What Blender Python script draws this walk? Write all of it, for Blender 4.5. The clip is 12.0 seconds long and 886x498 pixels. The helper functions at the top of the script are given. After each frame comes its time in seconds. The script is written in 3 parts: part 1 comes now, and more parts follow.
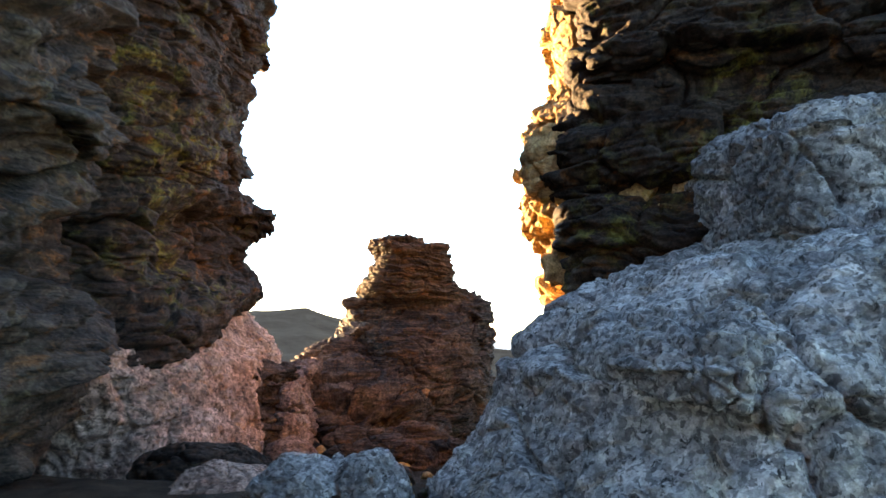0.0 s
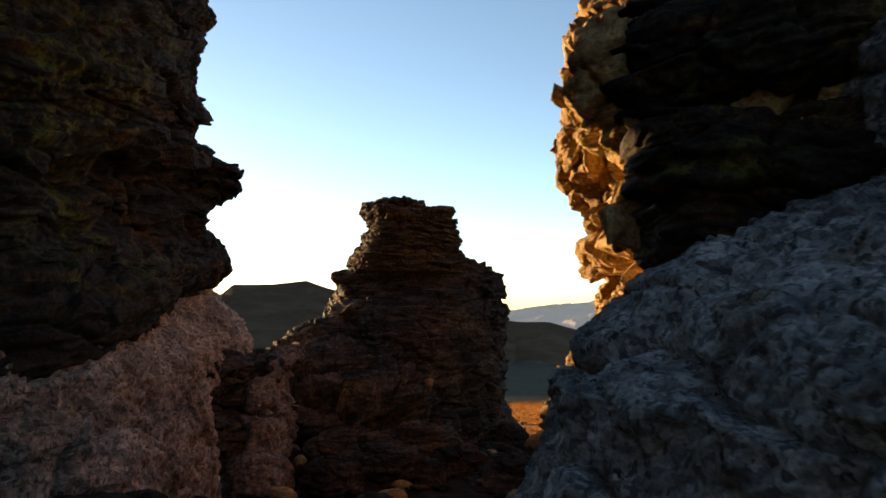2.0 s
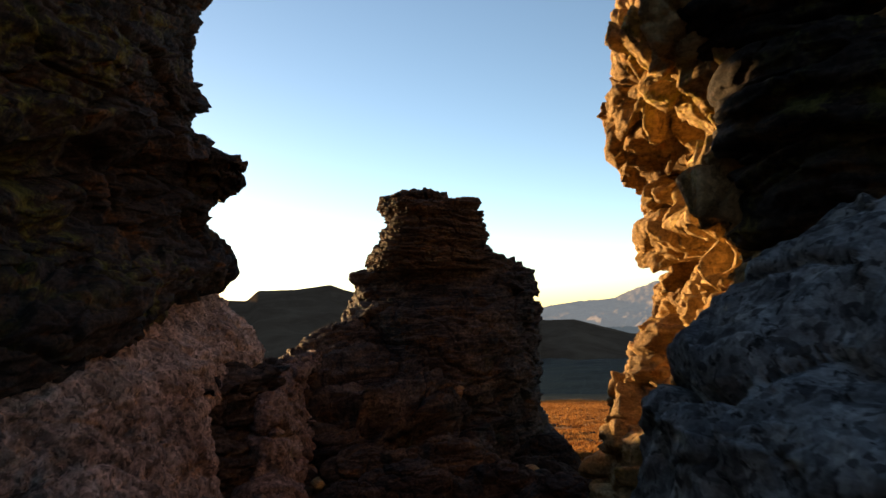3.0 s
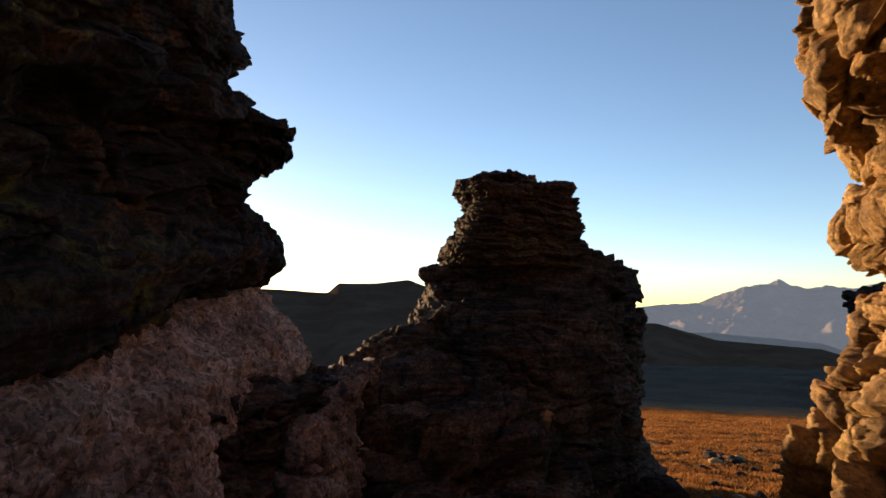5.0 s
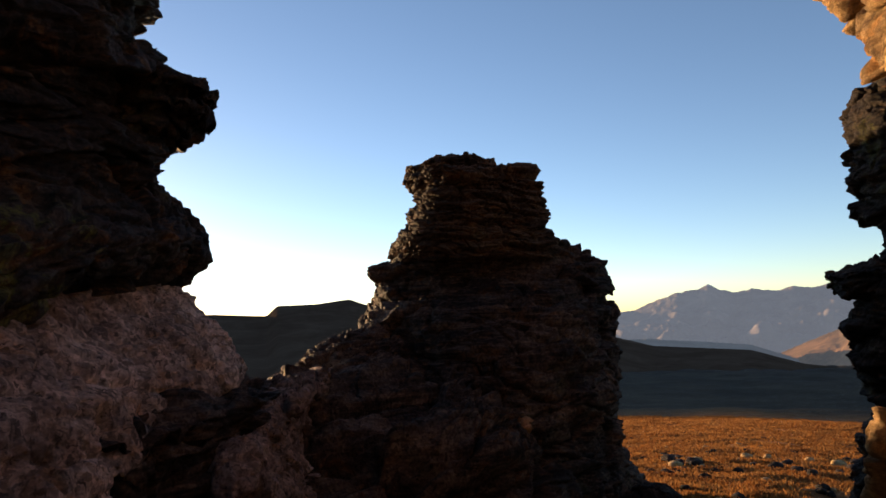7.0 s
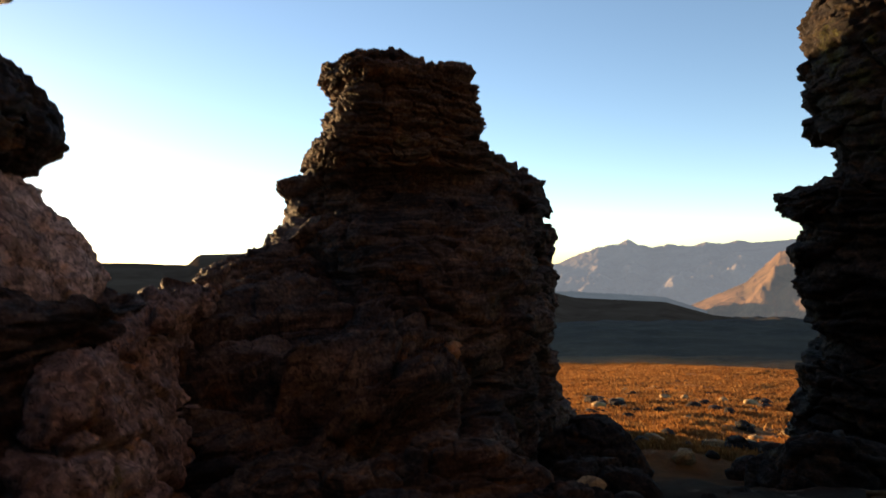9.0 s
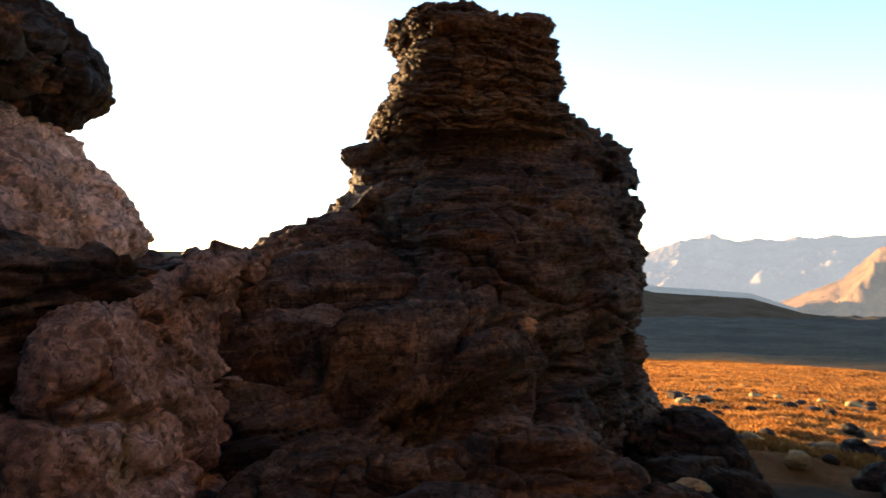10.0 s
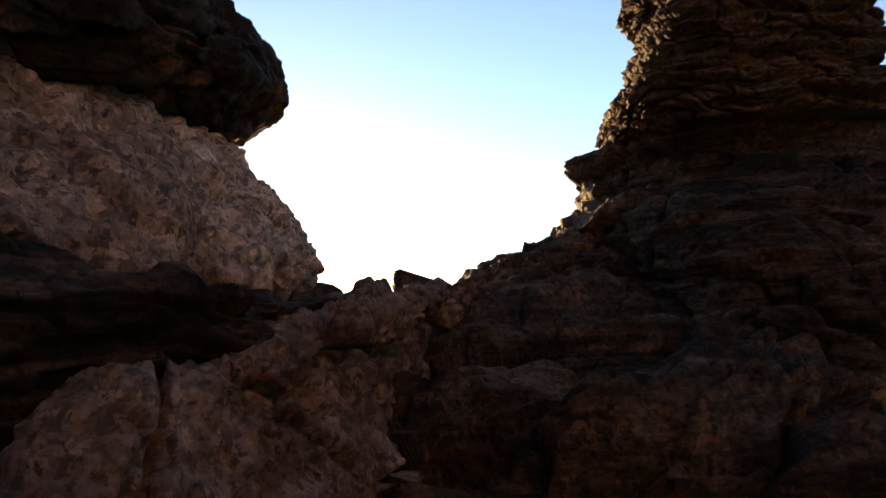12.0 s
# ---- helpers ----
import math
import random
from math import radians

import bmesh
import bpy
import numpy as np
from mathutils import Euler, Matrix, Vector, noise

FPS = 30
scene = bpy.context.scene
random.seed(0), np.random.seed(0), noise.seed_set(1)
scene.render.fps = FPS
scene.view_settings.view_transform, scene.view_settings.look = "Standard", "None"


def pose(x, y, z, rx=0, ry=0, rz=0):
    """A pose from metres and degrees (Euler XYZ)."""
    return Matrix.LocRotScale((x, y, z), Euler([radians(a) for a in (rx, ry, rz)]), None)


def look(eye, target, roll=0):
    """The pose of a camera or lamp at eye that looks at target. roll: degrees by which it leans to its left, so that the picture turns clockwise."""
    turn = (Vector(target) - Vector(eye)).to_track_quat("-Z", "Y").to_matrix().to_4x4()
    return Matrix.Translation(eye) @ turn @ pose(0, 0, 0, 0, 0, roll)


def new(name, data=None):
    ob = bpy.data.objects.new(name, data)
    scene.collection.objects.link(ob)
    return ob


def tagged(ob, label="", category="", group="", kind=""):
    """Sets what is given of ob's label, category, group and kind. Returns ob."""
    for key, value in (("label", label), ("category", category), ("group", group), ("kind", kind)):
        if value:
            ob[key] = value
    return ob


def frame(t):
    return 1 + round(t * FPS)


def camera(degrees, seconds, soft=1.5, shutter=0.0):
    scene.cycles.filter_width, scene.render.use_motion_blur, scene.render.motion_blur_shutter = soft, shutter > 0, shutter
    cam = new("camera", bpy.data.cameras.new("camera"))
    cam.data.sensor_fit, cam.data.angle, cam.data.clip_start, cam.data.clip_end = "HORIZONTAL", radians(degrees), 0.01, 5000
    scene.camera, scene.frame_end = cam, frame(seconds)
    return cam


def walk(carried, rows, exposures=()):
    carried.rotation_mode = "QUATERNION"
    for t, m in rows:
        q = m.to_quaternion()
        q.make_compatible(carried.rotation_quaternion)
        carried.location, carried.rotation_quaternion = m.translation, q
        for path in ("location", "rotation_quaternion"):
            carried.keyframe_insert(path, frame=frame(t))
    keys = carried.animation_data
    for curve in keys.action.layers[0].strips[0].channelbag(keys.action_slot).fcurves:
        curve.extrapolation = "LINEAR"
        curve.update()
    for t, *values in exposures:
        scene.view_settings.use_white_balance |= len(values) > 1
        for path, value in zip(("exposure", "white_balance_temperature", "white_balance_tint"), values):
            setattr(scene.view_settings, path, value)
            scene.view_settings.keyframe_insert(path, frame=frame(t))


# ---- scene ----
cam = camera(67.8, 12.0, soft=1.5, shutter=0.3)
PATH = [
    (0, (0.064, 0.319, 1.551), (0.055, 2.303, 1.798), 0.6),
    (0.5, (0.103, 0.91, 1.617), (0.141, 2.901, 1.812), 2.7),
    (1, (0.059, 1.483, 1.607), (0.191, 3.464, 1.85), 1.0),
    (1.5, (0.039, 1.971, 1.591), (0.225, 3.952, 1.796), -1.0),
    (2, (-0.024, 2.424, 1.661), (-0.034, 4.417, 1.824), -0.0),
    (2.5, (-0.075, 2.856, 1.68), (-0.086, 4.85, 1.834), 2.0),
    (2.7, (-0.087, 3.059, 1.651), (-0.142, 5.052, 1.807), -1.3),
    (4.3, (-0.126, 4.793, 1.718), (-0.325, 6.771, 1.938), 0.4),
    (4.5, (-0.145, 4.89, 1.765), (-0.404, 6.862, 1.967), -0.2),
    (5, (-0.277, 5.15, 1.722), (-0.589, 7.119, 1.882), 0.4),
    (5.5, (-0.421, 5.307, 1.725), (-0.705, 7.273, 1.961), 0.8),
    (6, (-0.465, 5.502, 1.652), (-0.783, 7.47, 1.809), -0.7),
    (6.5, (-0.499, 5.905, 1.514), (-0.667, 7.886, 1.728), -1.6),
    (7, (-0.615, 6.206, 1.487), (-0.745, 8.191, 1.696), -2.1),
    (7.2, (-0.623, 6.325, 1.453), (-0.729, 8.318, 1.577), -1.9),
    (8.8, (-0.592, 7.133, 1.192), (-0.549, 9.127, 1.338), -2.9),
    (9, (-0.594, 7.266, 1.114), (-0.513, 9.263, 1.17), -1.5),
    (9.5, (-0.632, 7.6, 0.912), (-0.427, 9.589, 0.915), -3.8),
    (9.7, (-0.62, 7.726, 0.914), (-0.568, 9.725, 0.976), -3.6),
    (10, (-0.563, 7.919, 0.913), (-0.709, 9.914, 0.949), -0.8),
    (10.5, (-0.562, 8.298, 0.907), (-0.936, 10.26, 1.014), 1.0),
    (11, (-0.662, 8.677, 0.937), (-1.094, 10.622, 1.105), 1.1),
    (11.5, (-0.79, 9.066, 0.904), (-1.471, 10.936, 1.102), 0.2),
    (12, (-0.928, 9.416, 0.882), (-1.722, 11.243, 1.056), -1.0),
]
EXPOSURES = [(0, 4.2, 7600, 14), (0.5, 3.4, 7500, 14), (1, 2.55, 7500, 14), (1.5, 2.05, 7900, 14), (2, 1.75, 8100, 13), (2.5, 1.65, 8100, 13), (4.5, 1.22, 7100, 18), (7, 1.16, 7000, 20), (8.8, 1.45, 7300, 17), (9, 1.6, 7500, 16), (9.5, 2.5, 7900, 16), (10, 2.85, 7900, 15), (11, 2.95, 7900, 14), (11.5, 2.7, 7900, 14), (12, 2.0, 7900, 16)]
walk(cam, [(t, look(eye, target, roll)) for t, eye, target, roll in PATH], EXPOSURES)
# ---------------------------------------------------------------- light
SUN_AZ, SUN_EL = -39.9, 2.6          # degrees from +y (clockwise) and above the horizon
world = bpy.data.worlds.new("morning_sky")
scene.world = world
world.use_nodes = True
wn = world.node_tree
sky = wn.nodes.new("ShaderNodeTexSky")
sky.sky_type, sky.sun_disc = "NISHITA", False
sky.sun_elevation, sky.sun_rotation = radians(SUN_EL + 1), radians(SUN_AZ)
sky.altitude, sky.air_density, sky.dust_density, sky.ozone_density = 3500, 1.0, 1.6, 1.7
wn.links.new(sky.outputs[0], wn.nodes["Background"].inputs[0])
wn.nodes["Background"].inputs[1].default_value = 0.15

sun_data = bpy.data.lights.new("sun", "SUN")
sun_data.energy, sun_data.angle, sun_data.color = 5.0, radians(0.5), (1.0, 0.67, 0.34)
sun = new("sun", sun_data)
sun_way = Vector((math.sin(radians(SUN_AZ)) * math.cos(radians(SUN_EL)), math.cos(radians(SUN_AZ)) * math.cos(radians(SUN_EL)), math.sin(radians(SUN_EL))))
sun.matrix_world = look(sun_way * 50, (0, 0, 0))


# ---------------------------------------------------------------- number helpers
def hash01(*cells):
    """A steady pseudo-random number 0..1 for each cell of integers."""
    h = np.zeros(np.shape(cells[0]), dtype=np.uint32)
    for k, c in enumerate(cells):
        h = (h ^ (np.asarray(c).astype(np.int64).astype(np.uint32) * np.uint32((0x9E3779B1, 0x85EBCA77, 0xC2B2AE3D, 0x27D4EB2F)[k % 4]))) * np.uint32(0x2C1B3C6D)
        h = h ^ (h >> np.uint32(15))
    h = h * np.uint32(0x297A2D39)
    h = h ^ (h >> np.uint32(14))
    return h.astype(np.float64) / 4294967295.0


def vnoise(p, seed=0):
    """Smooth value noise, -1..1."""
    i = np.floor(p).astype(np.int64)
    f = p - i
    f = f * f * (3 - 2 * f)
    out = 0
    for a in (0, 1):
        for b in (0, 1):
            for c in (0, 1):
                w = (f[..., 0] if a else 1 - f[..., 0]) * (f[..., 1] if b else 1 - f[..., 1]) * (f[..., 2] if c else 1 - f[..., 2])
                out = out + w * hash01(i[..., 0] + a, i[..., 1] + b, i[..., 2] + c, np.full(i.shape[:-1], seed))
    return out * 2 - 1


def fbm(p, octaves=4, seed=0, gain=0.5):
    out, amp = 0, 1.0
    for k in range(octaves):
        out = out + amp * vnoise(p * 2.03 ** k + 17.3 * k, seed + k)
        amp *= gain
    return out


def ridged(p, octaves=4, seed=0):
    out, amp = 0, 1.0
    for k in range(octaves):
        out = out + amp * (1 - 2 * np.abs(vnoise(p * 2.1 ** k + 9.7 * k, seed + k)))
        amp *= 0.5
    return out


def worley(p, seed=0):
    """Distances to the nearest and second nearest scattered point, the nearest one's number and the slope of its face there."""
    i = np.floor(p).astype(np.int64)
    d1 = np.full(p.shape[:-1], 9.0)
    d2, num, lean = d1.copy(), np.zeros(p.shape[:-1]), np.zeros(p.shape[:-1])
    for a in (-1, 0, 1):
        for b in (-1, 0, 1):
            for c in (-1, 0, 1):
                q = i + (a, b, c)
                s = np.full(q.shape[:-1], seed)
                pt = q + np.stack([hash01(q[..., 0], q[..., 1], q[..., 2], s + k) for k in (0, 1, 2)], -1)
                d = np.sqrt(((pt - p) ** 2).sum(-1))
                near = d < d1
                d2 = np.where(near, d1, np.minimum(d2, d))
                num = np.where(near, hash01(q[..., 0], q[..., 1], q[..., 2], s + 7), num)
                way = np.stack([hash01(q[..., 0], q[..., 1], q[..., 2], s + k) - 0.5 for k in (11, 12, 13)], -1)
                lean = np.where(near, ((p - pt) * way).sum(-1), lean)
                d1 = np.where(near, d, d1)
    return d1, d2, num, lean


def smooth(a, b, v):
    t = np.clip((v - a) / (b - a), 0, 1)
    return t * t * (3 - 2 * t)


# ---------------------------------------------------------------- materials
def node(tree, kind, **values):
    n = tree.nodes.new(kind)
    for key, value in values.items():
        n.inputs[key].default_value = value
    return n


def ramp(tree, fac, stops):
    n = tree.nodes.new("ShaderNodeValToRGB")
    while len(n.color_ramp.elements) < len(stops):
        n.color_ramp.elements.new(0.5)
    for e, (pos, col) in zip(n.color_ramp.elements, stops):
        e.position, e.color = pos, (*col, 1)
    tree.links.new(fac, n.inputs[0])
    return n.outputs[0]


def mixed(tree, fac, a, b, blend="MIX"):
    n = tree.nodes.new("ShaderNodeMix")
    n.data_type, n.blend_type = "RGBA", blend
    for socket, value in ((n.inputs[0], fac), (n.inputs[6], a), (n.inputs[7], b)):
        if isinstance(value, bpy.types.NodeSocket):
            tree.links.new(value, socket)
        else:
            socket.default_value = value if isinstance(value, float) else (*value, 1)
    return n.outputs[2]


def noise_node(tree, where, scale, detail=6, rough=0.6, stretch=None, warp=0.0):
    n = node(tree, "ShaderNodeTexNoise", Scale=scale, Detail=detail, Roughness=rough, Distortion=warp)
    if stretch:
        m = node(tree, "ShaderNodeMapping", Scale=stretch)
        m.inputs["Rotation"].default_value = (0.06, -0.05, 0.2)
        tree.links.new(where, m.inputs[0])
        where = m.outputs[0]
    tree.links.new(where, n.inputs["Vector"])
    return n.outputs["Fac"]


def noise_vector(tree, where, scale):
    n = node(tree, "ShaderNodeTexNoise", Scale=scale, Detail=4.0)
    tree.links.new(where, n.inputs["Vector"])
    return n.outputs["Color"]


def rock_material(name, dark, mid, light, rust, lichen, bands=1.0, lichen_amount=0.45, speckle=0.0, bump=0.5, rough=0.85, gloss=0.12):
    """Bedded or crystalline rock: broad stains, thin bands, grain, rust spots, lichen crusts and a fine relief."""
    mat = bpy.data.materials.new(name)
    mat.use_nodes = True
    t = mat.node_tree
    t.nodes.clear()
    at = t.nodes.new("ShaderNodeTexCoord").outputs["Object"]
    broad = noise_node(t, at, 0.9, 5, 0.6, warp=0.6)
    col = ramp(t, broad, [(0.32, dark), (0.5, mid), (0.68, light)])
    band = noise_node(t, at, 3.0, 8, 0.65, stretch=(0.5, 0.5, 5.0), warp=0.4)
    col = mixed(t, ramp(t, band, [(0.45, (0, 0, 0)), (0.62, (bands, bands, bands))]), col, light)
    band2 = noise_node(t, at, 5.5, 7, 0.7, stretch=(0.4, 0.4, 6.0), warp=0.3)
    col = mixed(t, ramp(t, band2, [(0.38, (bands * 0.8,) * 3), (0.5, (0, 0, 0))]), col, dark)
    spots = noise_node(t, at, 2.3, 6, 0.65, stretch=(1, 1, 1.8), warp=1.0)
    col = mixed(t, ramp(t, spots, [(0.56, (0, 0, 0)), (0.66, (0.8, 0.8, 0.8))]), col, rust)
    crust = noise_node(t, at, 4.2, 9, 0.75, warp=0.3)
    patch = noise_node(t, at, 0.8, 3, 0.5)
    m = t.nodes.new("ShaderNodeMath")
    m.operation = "MULTIPLY"
    t.links.new(ramp(t, crust, [(0.5, (0, 0, 0)), (0.58, (1, 1, 1))]), m.inputs[0])
    t.links.new(ramp(t, patch, [(0.62 - 0.3 * lichen_amount, (0, 0, 0)), (0.75 - 0.3 * lichen_amount, (1, 1, 1))]), m.inputs[1])
    col = mixed(t, m.outputs[0], col, lichen)
    grain = noise_node(t, at, 45, 8, 0.75)
    col = mixed(t, 0.75, col, ramp(t, grain, [(0.3, (0.35, 0.35, 0.35)), (0.7, (1.5, 1.5, 1.5))]), "MULTIPLY")
    if speckle:
        shaken = mixed(t, 0.12, at, noise_vector(t, at, 9.0))
        for size, lows, highs in ((10.0, 0.72, 1.22), (38.0, 0.42, 1.5)):
            v = node(t, "ShaderNodeTexVoronoi", Scale=size)
            t.links.new(shaken, v.inputs["Vector"])
            sep = t.nodes.new("ShaderNodeSeparateColor")
            t.links.new(v.outputs["Color"], sep.inputs[0])
            col = mixed(t, speckle, col, ramp(t, sep.outputs[0], [(0.05, (lows, lows, lows * 1.03)), (0.35, (0.85, 0.86, 0.88)), (0.95, (highs, highs, highs))]), "MULTIPLY")
        fleck = noise_node(t, at, 24.0, 6, 0.7, stretch=(1, 1, 0.55), warp=0.6)
        col = mixed(t, ramp(t, fleck, [(0.36, (speckle,) * 3), (0.43, (0, 0, 0))]), col, tuple(0.35 * c for c in dark))
        dirt = noise_node(t, at, 6.0, 9, 0.75, warp=0.8)
        col = mixed(t, ramp(t, dirt, [(0.34, (0.7, 0.7, 0.7)), (0.46, (0, 0, 0))]), col, dark)
    b = node(t, "ShaderNodeBsdfPrincipled")
    t.links.new(col, b.inputs["Base Color"])
    t.links.new(ramp(t, grain, [(0.3, (rough + 0.08,) * 3), (0.75, (rough - 0.22,) * 3)]), b.inputs["Roughness"])
    b.inputs["Specular IOR Level"].default_value = gloss
    height = mixed(t, 0.72, band2, noise_node(t, at, 11, 9, 0.75, warp=0.5))
    bp = node(t, "ShaderNodeBump", Strength=bump, Distance=0.05)
    t.links.new(height, bp.inputs["Height"])
    fine = node(t, "ShaderNodeBump", Strength=0.45, Distance=0.012)
    t.links.new(grain, fine.inputs["Height"])
    t.links.new(bp.outputs[0], fine.inputs["Normal"])
    t.links.new(fine.outputs[0], b.inputs["Normal"])
    out = t.nodes.new("ShaderNodeOutputMaterial")
    t.links.new(b.outputs[0], out.inputs[0])
    return mat


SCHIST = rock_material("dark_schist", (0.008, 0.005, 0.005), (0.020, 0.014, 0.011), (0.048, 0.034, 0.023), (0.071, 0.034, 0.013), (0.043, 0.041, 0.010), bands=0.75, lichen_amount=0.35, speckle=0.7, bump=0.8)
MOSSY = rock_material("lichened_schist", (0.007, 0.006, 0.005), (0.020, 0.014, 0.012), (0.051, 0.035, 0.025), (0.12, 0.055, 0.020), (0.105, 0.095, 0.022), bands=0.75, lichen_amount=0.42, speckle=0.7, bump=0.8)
WALLROCK = rock_material("banded_grey_schist", (0.012, 0.009, 0.009), (0.032, 0.027, 0.024), (0.081, 0.065, 0.051), (0.14, 0.068, 0.026), (0.085, 0.070, 0.030), bands=0.9, lichen_amount=0.3, speckle=0.6, bump=0.8)
RUST = rock_material("rusty_rock", (0.16, 0.075, 0.035), (0.28, 0.13, 0.06), (0.36, 0.19, 0.09), (0.3, 0.14, 0.06), (0.2, 0.12, 0.05), bands=0.3, lichen_amount=0.0)
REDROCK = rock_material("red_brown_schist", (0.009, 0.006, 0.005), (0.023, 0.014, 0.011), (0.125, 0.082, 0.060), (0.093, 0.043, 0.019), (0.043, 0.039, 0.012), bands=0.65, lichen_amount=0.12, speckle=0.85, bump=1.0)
# Gold of low sunlight, put into the rock's base colour.
GOLD = rock_material("sunlit_gold_rock", (0.10, 0.055, 0.025), (0.43, 0.27, 0.12), (0.62, 0.43, 0.21), (0.42, 0.20, 0.06), (0.36, 0.28, 0.05), bands=0.4, lichen_amount=0.25, speckle=0.45, bump=0.8)
GREY = rock_material("grey_granite", (0.077, 0.083, 0.085), (0.239, 0.247, 0.247), (0.417, 0.425, 0.417), (0.186, 0.155, 0.116), (0.324, 0.333, 0.294), bands=0.3, speckle=1.0, bump=0.9, lichen_amount=0.3)
TANROCK = rock_material("tan_banded_schist", (0.016, 0.010, 0.008), (0.052, 0.031, 0.020), (0.122, 0.076, 0.049), (0.134, 0.061, 0.025), (0.061, 0.049, 0.019), bands=1.0, lichen_amount=0.1, speckle=0.7, bump=0.9)
PINK = rock_material("pink_pegmatite", (0.168, 0.110, 0.087), (0.375, 0.255, 0.199), (0.515, 0.392, 0.330), (0.325, 0.174, 0.095), (0.230, 0.196, 0.148), bands=0.25, speckle=0.95, bump=1.0, lichen_amount=0.2)

VEIN = rock_material("brown_pink_granite", (0.074, 0.046, 0.036), (0.186, 0.120, 0.099), (0.332, 0.241, 0.207), (0.216, 0.104, 0.050), (0.141, 0.108, 0.057), bands=0.3, speckle=0.85, bump=1.0, lichen_amount=0.2)


def ground_material():
    mat = bpy.data.materials.new("tundra")
    mat.use_nodes = True
    t = mat.node_tree
    b = t.nodes["Principled BSDF"]
    at = t.nodes.new("ShaderNodeTexCoord").outputs["Object"]
    col = ramp(t, noise_node(t, at, 0.35, 8, 0.7, warp=0.5), [(0.3, (0.17, 0.060, 0.017)), (0.5, (0.31, 0.12, 0.032)), (0.7, (0.43, 0.21, 0.07))])
    col = mixed(t, ramp(t, noise_node(t, at, 0.012, 6, 0.6, warp=0.4), [(0.42, (0, 0, 0)), (0.62, (0.75, 0.75, 0.75))]), col, (0.14, 0.09, 0.05))
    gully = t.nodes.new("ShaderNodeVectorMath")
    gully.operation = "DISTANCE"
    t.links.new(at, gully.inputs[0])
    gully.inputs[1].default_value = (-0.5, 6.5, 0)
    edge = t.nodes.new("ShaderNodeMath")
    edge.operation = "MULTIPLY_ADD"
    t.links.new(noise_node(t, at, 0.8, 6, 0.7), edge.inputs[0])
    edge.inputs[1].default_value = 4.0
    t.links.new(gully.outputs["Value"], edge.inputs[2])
    # Dark brown tones around the gully's middle, fading out with distance.
    near_floor = t.nodes.new("ShaderNodeMapRange")
    near_floor.inputs[1].default_value, near_floor.inputs[2].default_value, near_floor.inputs[3].default_value, near_floor.inputs[4].default_value = 7.8, 10.4, 1.0, 0.0
    t.links.new(edge.outputs[0], near_floor.inputs[0])
    col = mixed(t, near_floor.outputs[0], col, ramp(t, noise_node(t, at, 3.0, 8, 0.7), [(0.35, (0.022, 0.016, 0.012)), (0.6, (0.062, 0.044, 0.032))]))
    tuft = noise_node(t, at, 7, 8, 0.8)
    col = mixed(t, 0.8, col, ramp(t, tuft, [(0.3, (0.45, 0.42, 0.4)), (0.7, (1.4, 1.4, 1.4))]), "MULTIPLY")
    # Far valley: the mesa's cast shade is put into the ground colour.
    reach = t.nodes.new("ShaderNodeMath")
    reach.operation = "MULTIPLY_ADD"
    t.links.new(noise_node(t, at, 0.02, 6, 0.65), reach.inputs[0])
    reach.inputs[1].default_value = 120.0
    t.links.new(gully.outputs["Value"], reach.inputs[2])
    valley_shade = t.nodes.new("ShaderNodeMapRange")
    valley_shade.inputs[1].default_value, valley_shade.inputs[2].default_value = 165.0, 215.0
    t.links.new(reach.outputs[0], valley_shade.inputs[0])
    col = mixed(t, valley_shade.outputs[0], col, ramp(t, noise_node(t, at, 0.03, 8, 0.7), [(0.35, (0.019, 0.014, 0.010)), (0.65, (0.05, 0.036, 0.022))]))
    stony = noise_node(t, at, 1.3, 8, 0.75)
    col = mixed(t, ramp(t, stony, [(0.6, (0, 0, 0)), (0.66, (0.8, 0.8, 0.8))]), col, (0.34, 0.30, 0.25))
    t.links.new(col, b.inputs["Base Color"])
    b.inputs["Roughness"].default_value = 0.95
    b.inputs["Specular IOR Level"].default_value = 0.1
    bp = node(t, "ShaderNodeBump", Strength=1.0, Distance=0.3)
    t.links.new(mixed(t, 0.5, tuft, stony), bp.inputs["Height"])
    t.links.new(bp.outputs[0], b.inputs["Normal"])
    return mat


def far_material(name, low, high, scale, haze=(0, 0, 0), snow=None):
    """Distant slopes; the air's haze is painted as a glow on the slopes themselves."""
    mat = bpy.data.materials.new(name)
    mat.use_nodes = True
    t = mat.node_tree
    b = t.nodes["Principled BSDF"]
    at = t.nodes.new("ShaderNodeTexCoord").outputs["Object"]
    col = ramp(t, noise_node(t, at, scale, 8, 0.65, warp=0.6), [(0.35, low), (0.65, high)])
    if snow:
        z = t.nodes.new("ShaderNodeSeparateXYZ")
        t.links.new(at, z.inputs[0])
        n = t.nodes.new("ShaderNodeMath")
        n.operation = "MULTIPLY_ADD"
        t.links.new(noise_node(t, at, 0.02, 8, 0.7), n.inputs[0])
        n.inputs[1].default_value = 60
        t.links.new(z.outputs[2], n.inputs[2])
        s = t.nodes.new("ShaderNodeMapRange")
        s.inputs[1].default_value, s.inputs[2].default_value = snow, snow + 25
        t.links.new(n.outputs[0], s.inputs[0])
        col = mixed(t, s.outputs[0], col, (0.62, 0.58, 0.55))
    t.links.new(col, b.inputs["Base Color"])
    b.inputs["Roughness"].default_value = 1.0
    b.inputs["Specular IOR Level"].default_value = 0.0
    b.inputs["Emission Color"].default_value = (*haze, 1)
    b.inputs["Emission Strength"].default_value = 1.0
    bp = node(t, "ShaderNodeBump", Strength=0.6, Distance=0.3 / scale)
